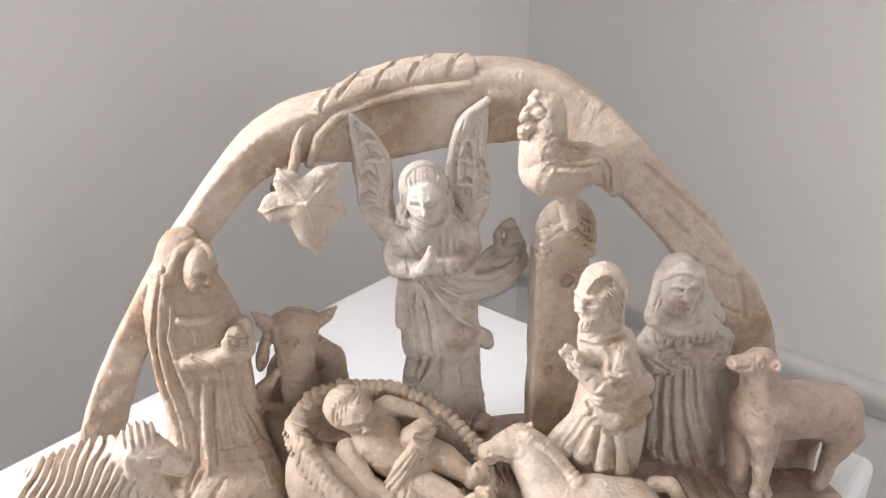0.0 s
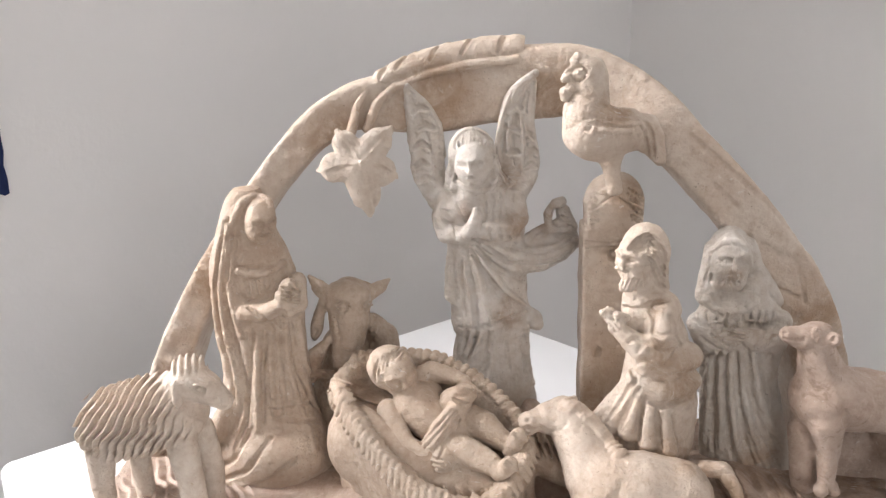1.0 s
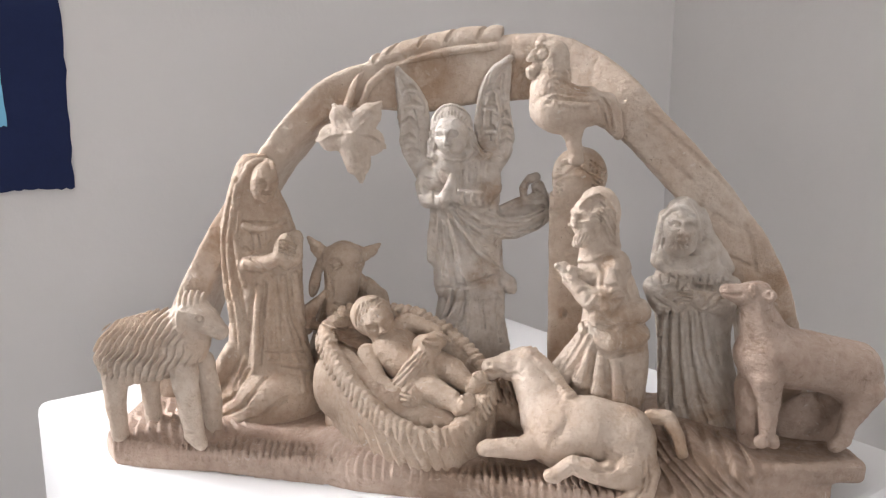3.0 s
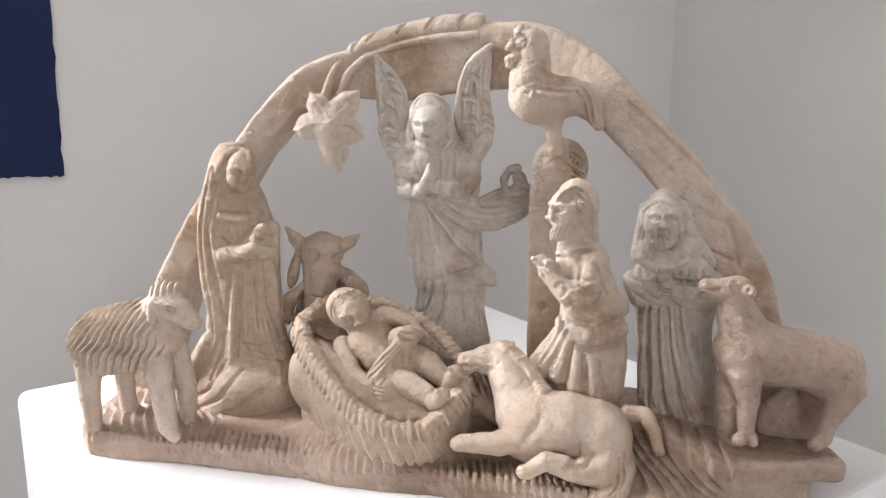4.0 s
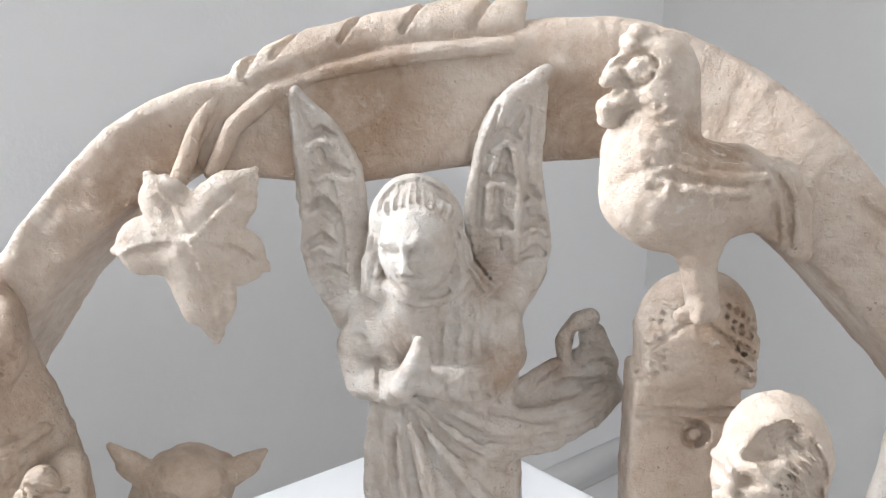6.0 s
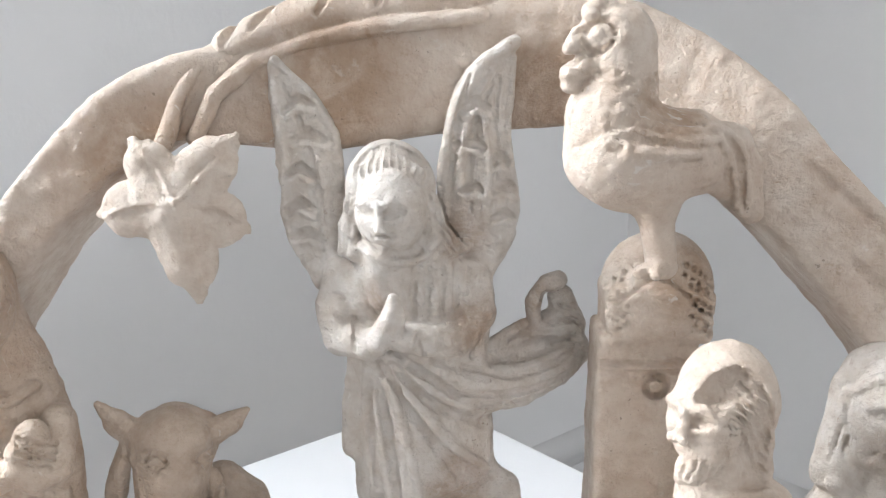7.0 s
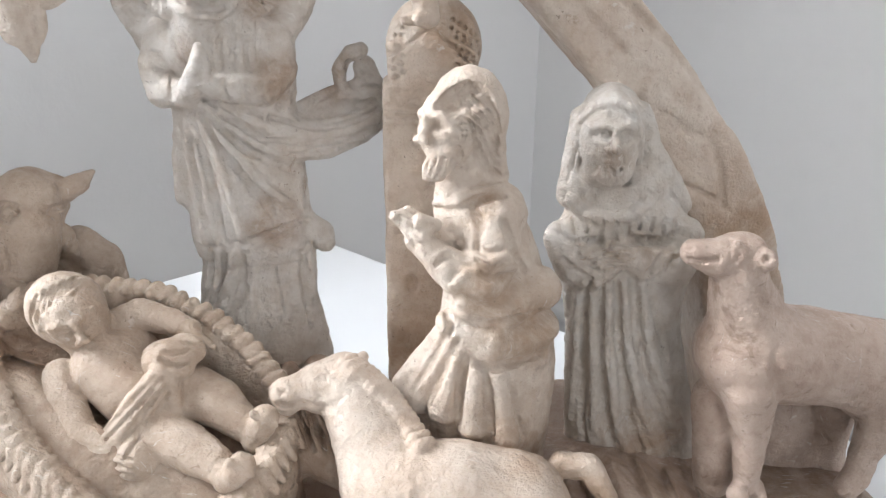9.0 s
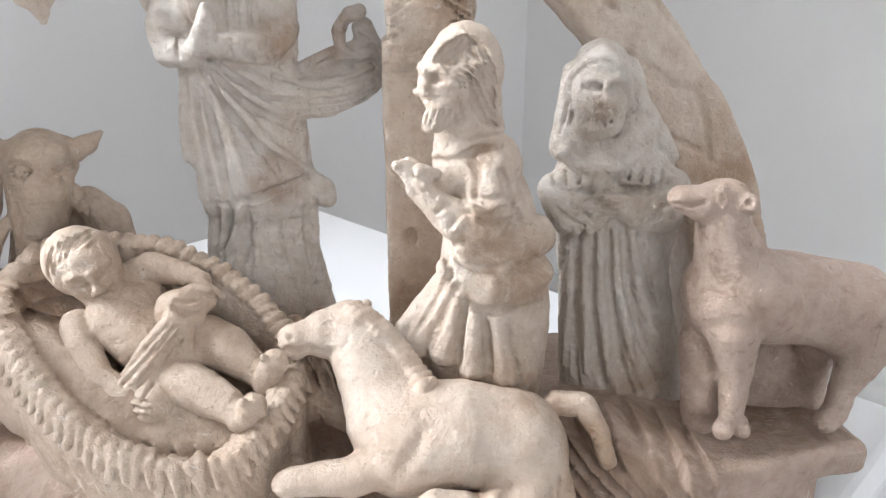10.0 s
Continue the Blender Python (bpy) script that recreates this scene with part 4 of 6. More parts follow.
def build_rooster():
    c = Clay((3.6, -0.4, 17.2), (11.2, 5.0, 25.6), 0.045)
    c.line([(6, 2.1, 23.7), (6.1, 2.1, 22.8), (5.9, 2.1, 21.8), (6.1, 2.1, 20.9)], [0.92, 0.96, 1.15, 1.35], 0.2)
    c.ball((5.7, 2, 23.8), (0.78, 0.7, 0.72), k=0.2)
    c.ball((6.5, 2.1, 20.8), (1.68, 1.2, 1.45), (0, 12, 0), 0.25)
    c.line([(6.7, 2.1, 20.9), (7.9, 2.2, 20.9), (8.8, 2.3, 21)], [1.2, 1.15, 0.72], 0.25)
    c.line([(8.4, 2.2, 21.2), (9.1, 2.2, 21.2), (9.6, 2.2, 20.5), (9.9, 2.2, 19.4)], [0.5, 0.5, 0.36, 0.2], 0.15)
    c.line([(8.6, 2.3, 20.5), (9.3, 2.4, 20.1), (9.8, 2.4, 19.3)], [0.6, 0.52, 0.28], 0.2)
    c.line([(9.1, 2.8, 20.8), (10.4, 4.2, 20.5)], 0.4, 0.3)
    c.line([(7.2, 2.1, 19.7), (7.3, 2.1, 19), (7.5, 2.1, 17.9)], [0.75, 0.46, 0.4], 0.25)
    c.line([(7.5, 2, 17.9), (6.8, 1.6, 17.8)], [0.3, 0.16], 0.12)
    c.line([(7.5, 2, 17.9), (7.2, 1.4, 17.8)], [0.3, 0.16], 0.12)
    c.line([(5, 1.8, 23.7), (4.7, 1.6, 23.5)], [0.36, 0.17], 0.1)
    c.ball((4.8, 1.7, 22.9), (0.32, 0.3, 0.32), k=0.08)
    c.ball((4.8, 1.8, 22.6), (0.26, 0.28, 0.22), k=0.06)
    c.ball((5.1, 1.7, 23.1), (0.3, 0.3, 0.3), k=0.08)
    for p, r in (((5.2, 1.9, 24.4), 0.22), ((5.4, 1.9, 24.6), 0.26), ((5.7, 1.9, 24.5), 0.22), ((5.2, 1.6, 24.3), 0.2)):
        c.ball(p, (r, 0.3, r), k=0.05)
    eye = c.skin((5.4, 1.2, 23.9))
    for i in range(12):
        a, b = math.pi * i / 6, math.pi * (i + 1) / 6
        c.groove([(eye[0] + 0.36 * math.cos(a), 1.2, eye[2] + 0.36 * math.sin(a)), (eye[0] + 0.36 * math.cos(b), 1.2, eye[2] + 0.36 * math.sin(b))], 0.09, 0.03)
    c.ball(eye + np.array((0, 0.1, 0)), (0.25, 0.2, 0.25), k=0.02)
    c.groove([(4.6, 1.2, 23.3), (4.8, 1.2, 23.2), (5.1, 1.2, 23.4)], 0.11, 0.05)
    c.groove([(4.8, 1.2, 24), (5, 1.2, 24.1), (5.6, 1.2, 24.3)], 0.1, 0.06)
    # folded wing and tail
    for cut in ([(6.1, 1.2, 21.6), (6.8, 1.2, 21.4), (7.6, 1.2, 21.4), (8.5, 1.2, 21.5)], [(5.9, 1.2, 21.3), (6.8, 1.2, 21.1), (7.8, 1.2, 21.1), (8.6, 1.2, 21.3)], [(6.9, 1.2, 22.1), (7.6, 1.2, 21.8), (8.2, 1.2, 21.8)]):
        c.groove(cut, 0.13, 0.06, 0.35)
    c.ridge([(6.2, 1.2, 21.5), (7, 1.2, 21.3), (7.8, 1.2, 21.3), (8.5, 1.2, 21.4)], 0.17, 0.05, 0.4)
    c.ridge([(6.1, 1.2, 21), (7, 1.2, 20.9), (8, 1.2, 20.9)], 0.14, 0.15)
    c.ridge([(8.2, 1.2, 21.7), (8.8, 1.2, 21.7), (9.2, 1.2, 21.2), (9.6, 1.2, 20.1), (9.5, 1.2, 19.5)], 0.16, 0.06, 0.4)
    c.ridge([(8.6, 1.2, 21.3), (9, 1.2, 20.9), (9.4, 1.2, 19.7)], 0.13, 0.06, 0.4)
    c.groove([(8.8, 1.2, 21.5), (9.2, 1.2, 20.9), (9.5, 1.2, 19.7)], 0.1, 0.05, 0.35)
    c.groove([(8.5, 1.2, 21.2), (8.9, 1.2, 20.6), (9.3, 1.2, 19.7)], 0.09, 0.05, 0.35)
    rng = random.Random(10)
    for i in range(26):
        x, z = 4.9 + rng.random() * 2.0, 20.9 + rng.random() * 2.2
        c.groove([(x, 1.2, z), (x + 0.14, 1.2, z - 0.08), (x + 0.26, 1.2, z + 0.02)], 0.07, 0.08, 0.25)
    c.rough(0.6, 0.05, 10)
    c.rough(0.22, 0.03, 11)
    return c.mesh("rooster_figure")


def build_post():
    c = Clay((5.2, 1.2, 0.8), (10.4, 5.6, 19.6), 0.06)
    c.slab((7.55, 3.45, 8.2), (1.42, 0.98, 7.6), (0, -0.8, 0), 0.18, 0.2)
    c.ball((7.8, 3.6, 16.8), (1.62, 1.15, 1.75), k=0.1)
    c.slab((7.7, 3.3, 16.3), (1.5, 0.92, 0.8), (0, -1, 0), 0.2, 0.1)
    # front trimmed to a gable
    c.slab((6.4, 1.9, 17.6), (0.85, 0.5, 0.55), (35, -28, 0), 0.05, 0.06, True)
    c.slab((8.2, 1.9, 17.6), (0.75, 0.5, 0.5), (35, 32, 0), 0.05, 0.06, True)
    for i in range(7):
        for j in range(5):
            c.ball(c.skin((8.35 + 0.2 * j - 0.1 * (i % 2) + 0.05 * i, 2.6, 17.8 - 0.3 * i - 0.12 * j)), (0.11, 0.18, 0.09), (0, 20, 0), 0.03, True)
            if j < 3:
                c.ball(c.skin((6.25 + 0.24 * j - 0.07 * (i % 2), 2.6, 17.2 + 0.18 * j - 0.25 * i)), (0.09, 0.12, 0.07), (0, -20, 0), 0.03, True)
    c.groove([(6.1, 2.6, 16.5), (6.8, 2.6, 16.9), (7.6, 2.6, 17.5), (8.8, 2.6, 16.5)], 0.09, 0.05)
    for y in (0.0, 0.25):
        c.groove([(5.9, 2.5, 14.9 - y), (7.3, 2.5, 14.85 - y), (8.9, 2.5, 14.95 - y)], 0.09, 0.06)
    knot = c.skin((7.7, 2.6, 14.2))
    for i in range(12):
        a, b = math.pi * i / 6, math.pi * (i + 1) / 6
        c.groove([(knot[0] + 0.3 * math.cos(a), 2.5, knot[2] + 0.3 * math.sin(a)), (knot[0] + 0.3 * math.cos(b), 2.5, knot[2] + 0.3 * math.sin(b))], 0.1, 0.04)
    c.ball((7.0, 2.45, 8.6), (0.25, 0.3, 0.35), k=0.06, cut=True)
    c.rough(1.5, 0.09, 12)
    c.rough(0.4, 0.03, 13)
    return c.mesh("post")


def build_ox():
    c = Clay((-10.4, 1.4, 1.4), (-2.0, 8.2, 13.8), 0.058)
    c.line([(-7, 4.6, 11.1), (-7, 4.3, 10), (-7.1, 3.9, 8.5), (-7.2, 3.7, 7.5)], [1.25, 1.2, 0.92, 0.8], 0.2)
    c.slab((-7, 4.6, 11.2), (1.3, 0.8, 0.75), (0, 0, 0), 0.4, 0.2)
    c.line([(-8.2, 4.5, 11.4), (-8.6, 4.2, 11.9), (-9.1, 4, 12.6)], [0.5, 0.46, 0.14], 0.12, flat=1.4)
    c.line([(-5.9, 4.7, 11.3), (-5.2, 4.9, 11.7), (-4.7, 5, 12.1)], [0.46, 0.4, 0.13], 0.12, flat=1.4)
    c.ball((-8.9, 4.4, 9.5), (0.36, 0.32, 0.95), (0, 14, 0), 0.1)
    c.ball((-8.9, 4.1, 9.5), (0.2, 0.2, 0.7), (0, 14, 0), 0.08, True)
    c.ball((-5.7, 4.6, 9.5), (0.25, 0.3, 0.75), (0, -8, 0), 0.1)
    c.line([(-5.9, 5.8, 9), (-5.2, 6, 8.2), (-5.3, 6, 5.6)], [0.75, 0.85, 1.2], 0.3)
    c.line([(-7.5, 5.6, 7.7), (-7.7, 5.4, 4.9), (-8, 5.2, 1.6)], [1.4, 1.9, 2.0], 0.4)
    # bent foreleg with a dark hollow
    c.line([(-8, 3.6, 9.1), (-8.9, 3.4, 8), (-9.4, 3.4, 6.9)], [0.16, 0.5, 0.6], 0.12, flat=1.3)
    c.line([(-9.3, 3.2, 7.2), (-8.4, 3.2, 7), (-7.7, 3.4, 6.8)], [0.3, 0.26, 0.3], 0.12)
    c.ball((-8.2, 2.9, 7.9), (0.5, 0.5, 0.4), (0, 30, 0), 0.1, True)
    for x0 in ((-7.2, 3.2, 11.1), (-5.7, 3.2, 11.2)):
        eye = c.skin(x0)
        for z in (0.2, -0.2):
            c.ridge([(eye[0] - 0.36, 3.2, eye[2]), (eye[0], 3.2, eye[2] + 1.2 * z), (eye[0] + 0.36, 3.2, eye[2])], 0.09, 0.03)
        c.ball(eye + np.array((0, 0.06, 0)), (0.2, 0.16, 0.15), k=0.02)
        c.groove([(eye[0] - 0.36, 3.2, eye[2] + 0.3), (eye[0], 3.2, eye[2] + 0.45), (eye[0] + 0.4, 3.2, eye[2] + 0.28)], 0.08, 0.05)
    c.groove([(-7.7, 3.2, 10.5), (-7.5, 3.2, 9.6), (-7.4, 3.2, 8.8)], 0.13, 0.12, 0.25)
    c.groove([(-5.3, 3.2, 10.5), (-5.6, 3.2, 9.7), (-5.8, 3.2, 8.8)], 0.13, 0.12, 0.25)
    c.groove([(-7.3, 3.2, 8.5), (-6.9, 3.2, 8.3), (-6.4, 3.2, 8.5)], 0.1, 0.05)
    c.line([(-8.4, 4.5, 10.9), (-8.7, 4.4, 10.3), (-8.9, 4.4, 9.6)], [0.34, 0.3, 0.3], 0.12)
    for ring in ([(-7.5, 3.2, 11.1), (-7.1, 3.2, 11.4), (-6.8, 3.2, 11.1)], [(-7.5, 3.2, 11.1), (-7.2, 3.2, 10.7), (-6.8, 3.2, 11.1)], [(-6, 3.2, 11.1), (-5.7, 3.2, 11.4), (-5.3, 3.2, 11.1)], [(-6, 3.2, 11.1), (-5.7, 3.2, 10.8), (-5.3, 3.2, 11.1)]):
        c.groove(ring, 0.11, 0.03, 0.6)
    c.rough(0.8, 0.07, 14)
    c.rough(0.3, 0.025, 15)
    return c.mesh("ox_figure")


def build_mother():
    c = Clay((-16.0, -1.6, 0.8), (-5.4, 5.6, 19.0), 0.052)
    c.loft([(-1.1, -12.05, 2.6, 4.35, 2.8), (0.45, -11.9, 2.6, 4.3, 2.7), (1.75, -11.8, 2.7, 4, 2.5), (3.7, -11.75, 2.8, 3.35, 2.2), (5.55, -11.6, 2.9, 2.6, 1.9), (7.4, -11.65, 3, 2.45, 1.75), (10, -11.8, 3, 2.5, 1.6), (12.1, -11.9, 3, 2.6, 1.5), (13.9, -12.1, 3, 2.3, 1.4), (15.3, -12.15, 3, 1.75, 1.35), (16.35, -12.2, 3, 1.4, 1.3), (17.2, -12.15, 3, 1.15, 1.2), (17.9, -12, 3, 0.5, 0.6)])
    c.ball((-12.1, 3, 16.7), (1.25, 1.25, 1.3), k=0.2)
    c.ball((-11, 1.4, 2.7), (2.6, 1.6, 1.7), k=0.5)
    # face within the hood
    c.ball((-10.7, 1.3, 16.2), (0.8, 0.6, 1.35), k=0.1, cut=True)
    c.ball((-11.1, 2, 16.3), (0.84, 1.0, 1.25), (0, 6, 0), 0.05)
    c.line([(-11.4, 2.4, 15.2), (-11.5, 2.3, 13.5)], 0.7, 0.12)
    face(c, (-11.1, 2, 16.3), 32, -6, 1.0, False, -5)
    c.ridge([(-10.4, 1.8, 16.8), (-10.6, 1.8, 17.6), (-11.4, 1.8, 17.8), (-12, 1.8, 17.4), (-12.5, 1.8, 16.3), (-12.8, 1.8, 14.8), (-13, 1.8, 13), (-12.8, 1.8, 11.3), (-12.5, 1.8, 9.9)], 0.22, 0.05, 0.5, False)
    c.ridge([(-12.9, 1.8, 16.5), (-13.5, 1.8, 14.7), (-14, 1.8, 12.3), (-14, 1.8, 10.2), (-13.5, 1.8, 8), (-13.3, 1.8, 6.2), (-14.1, 1.8, 5), (-15.2, 1.8, 4)], 0.24, 0.06, 0.5, False)
    c.ridge([(-12.7, 1.8, 16.1), (-13.2, 1.8, 14.4), (-13.6, 1.8, 12.3), (-13.4, 1.8, 9.8), (-13, 1.8, 7.5), (-12.9, 1.8, 5.7), (-13.9, 1.8, 4), (-15.2, 1.8, 2.4)], 0.2, 0.06, 0.5, False)
    c.groove([(-13.2, 1.8, 15.4), (-13.8, 1.8, 13), (-13.7, 1.8, 10.2), (-13.2, 1.8, 7.7), (-13.1, 1.8, 5.8)], 0.14, 0.05)
    c.groove([(-12.6, 1.8, 15.5), (-13.2, 1.8, 13), (-13.1, 1.8, 10.6), (-12.5, 1.8, 7.3), (-12.4, 1.8, 5.1), (-13.2, 1.8, 3.2)], 0.2, 0.1)
    c.line([(-13.5, 1.6, 5.9), (-14.3, 1.5, 4.4), (-15.3, 1.5, 3.3)], [0.5, 0.6, 0.4], 0.25)
    # collar, bodice, sleeves and folded hands
    c.ridge([(-12.4, 1.8, 13.6), (-11.7, 1.8, 13.3), (-10.8, 1.8, 13.5), (-10.1, 1.8, 14.1)], 0.2, 0.06, 0.5, False)
    c.groove([(-12.4, 1.8, 13.9), (-11.7, 1.8, 13.8), (-10.7, 1.8, 13.9)], 0.13, 0.06)
    for cut in ([(-12, 1.8, 13.1), (-11.9, 1.8, 12.2)], [(-11.6, 1.8, 13.1), (-11.5, 1.8, 12)], [(-11.1, 1.8, 13.2), (-11.2, 1.8, 12.1)], [(-10.7, 1.8, 13.4), (-10.7, 1.8, 12.4)]):
        c.groove(cut, 0.1, 0.05)
    c.groove([(-12.4, 1.8, 12.2), (-11.8, 1.8, 11.7), (-10.9, 1.8, 12.3), (-10.5, 1.8, 13)], 0.16, 0.06, 0.5)
    c.line([(-12.2, 1.6, 11.3), (-11.1, 1.4, 11.4), (-10.1, 1.2, 11.9), (-9.7, 1.2, 12.6)], [0.5, 0.5, 0.42, 0.34], 0.15)
    c.line([(-9.4, 2.2, 12.9), (-9.3, 1.7, 11.8), (-9.8, 1.4, 11.5), (-10.1, 1.2, 12.4)], [0.5, 0.5, 0.45, 0.34], 0.15)
    c.ball((-9.7, 1.3, 12.8), (0.5, 0.4, 0.6), (0, 20, 0), 0.08)
    for i in range(4):
        c.groove([(-9.95, 0.8, 13.05 - 0.23 * i), (-9.55, 0.8, 12.95 - 0.23 * i), (-9.2, 0.8, 12.8 - 0.23 * i)], 0.09, 0.03)
    c.groove([(-11.9, 1.8, 11.5), (-11.2, 1.8, 11.1), (-10.6, 1.8, 10.4)], 0.14, 0.08)
    # long folds of the skirt
    for cut, r in (([(-11.9, 1.8, 10.2), (-12.2, 1.8, 7.4), (-12.4, 1.8, 4.4)], 0.14), ([(-11.2, 1.8, 10.1), (-11.5, 1.8, 7.4), (-11.5, 1.8, 4.8)], 0.15), ([(-10.6, 1.8, 10.3), (-10.5, 1.8, 7.8), (-10.3, 1.8, 5.2)], 0.17), ([(-9.9, 1.8, 10.7), (-9.7, 1.8, 8.2), (-9, 1.8, 5.7), (-8, 1.8, 3.7)], 0.18), ([(-9.3, 1.8, 10.9), (-9, 1.8, 8.2), (-8.1, 1.8, 5.7), (-7.3, 1.8, 4.3)], 0.14)):
        c.groove(cut, r, 0.12)
    for fold in ([(-10.2, 1.8, 10.5), (-10.1, 1.8, 7.8), (-9.5, 1.8, 5.3), (-8.8, 1.8, 3.1)], [(-9.5, 1.8, 10.8), (-9.3, 1.8, 8), (-8.5, 1.8, 5.5), (-7.5, 1.8, 3.5)], [(-10.9, 1.8, 9.9), (-11, 1.8, 7.4), (-10.9, 1.8, 5.2)], [(-11.6, 1.8, 9.9), (-11.8, 1.8, 7), (-11.9, 1.8, 4.4)]):
        c.ridge(fold, 0.17, 0.12)
    for cut in ([(-12.2, 1.8, 4.4), (-13.3, 1.8, 2.5), (-14.8, 1.8, 1.7)], [(-11.1, 1.8, 3.9), (-12.5, 1.8, 1.9), (-14.1, 1.8, 1.2)], [(-9.7, 1.8, 2.7), (-11.1, 1.8, 1.4), (-12.6, 1.8, 0.9)], [(-8.7, 1.8, 4.6), (-10, 1.8, 4.9), (-10.9, 1.8, 5)]):
        c.groove(cut, 0.17, 0.15)
    c.groove([(-11.2, 1.8, 5.7), (-10, 1.8, 5.7), (-8.9, 1.8, 5.9)], 0.09, 0.05)
    c.rough(1.0, 0.06, 16)
    c.rough(0.3, 0.03, 17)
    return c.mesh("kneeling_veiled_figure")


FRONT_RIM = [(-7.1, 0.6, 7.6), (-6.6, -1.2, 7.4), (-5.4, -2.6, 6.2), (-4.0, -3.5, 5.0), (-2.3, -4.2, 3.9), (-0.6, -4.4, 3.3), (1.1, -4.2, 3.4), (2.2, -3.2, 4.4), (2.8, -1.9, 5.0)]
BACK_RIM = [(-7.1, 0.6, 7.6), (-6.3, 1.6, 8.4), (-4.6, 2.1, 8.6), (-1.9, 2.2, 8.2), (-0.1, 1.9, 7.4), (1.3, 1.3, 6.4), (2.5, 0.3, 5.4), (2.9, -1.0, 5.0), (2.8, -1.9, 5.0)]


def build_manger():
    c = Clay((-8.4, -5.6, 1.0), (6.6, 3.4, 9.6), 0.06)
    c.line([(-5.2, 0.0, 4.6), (-2.5, -1.0, 3.4), (0.5, -1.5, 2.6)], [2.6, 2.7, 2.3], 0.3)
    for q in along(FRONT_RIM, 26):
        c.line([q, (q[0] * 0.93 - 0.1, q[1] + 0.35, max(q[2] - 2.2, 1.6)), (q[0] * 0.85, q[1] + 0.8, 1.5)], [0.5, 0.7, 0.9], 0.2)
    for q in along(BACK_RIM, 22):
        c.line([q, (q[0] * 0.95, q[1] - 0.1, max(q[2] - 2.5, 2.0)), (q[0] * 0.9, q[1] - 0.3, 2.0)], [0.45, 0.6, 0.9], 0.2)
    # hollow for the straw
    c.line([(-5.0, -0.2, 8.2), (-2.2, -1.0, 6.6), (0.8, -1.6, 5.6)], [1.5, 1.6, 1.3], 0.3, True)
    # plaited rim
    for pts, n in ((FRONT_RIM, 40), (BACK_RIM, 32)):
        q = along(pts, n)
        for a, b in zip(q[:-1], q[1:]):
            d = b - a
            out = np.array((d[1], -d[0], 0.0))
            out = out / (np.linalg.norm(out) + 1e-6)
            if pts is BACK_RIM:
                out = -out
            c.line([a - out * 0.35 + np.array((0, 0, 0.28)), a + out * 0.2 + np.array((0.08, 0, 0.32)), a + out * 0.62 + d * 0.4 + np.array((0, 0, -0.35))], [0.15, 0.23, 0.12], 0.03)
    c.etch((-5.9, 0.6, 6.9), (1.9, 2.6, 2.3), lambda X, Y, Z: saw((Z * 0.9 + X * 0.35) * 1.7 + 0.2 * np.sin(Y * 3)), 0.12)
    c.etch((-1.5, -4.0, 2.6), (4.2, 1.6, 1.5), lambda X, Y, Z: saw(X * 1.5 + Z * 0.6), 0.10)
    # bundle beyond the foot end
    c.line([(3.2, -0.6, 4.0), (5.2, -1.0, 3.4)], [0.9, 1.0], 0.3)
    c.line([(3.0, -0.2, 5.2), (4.3, -0.6, 4.9), (5.6, -1.0, 4.3)], [0.42, 0.42, 0.36], 0.15)
    c.etch((4.4, -0.9, 4.9), (2.0, 1.2, 0.9), lambda X, Y, Z: vee(X * 2.6 + Z * 1.2), 0.13)
    c.rough(0.8, 0.07, 18)
    c.rough(0.3, 0.035, 19)
    return c.mesh("manger")


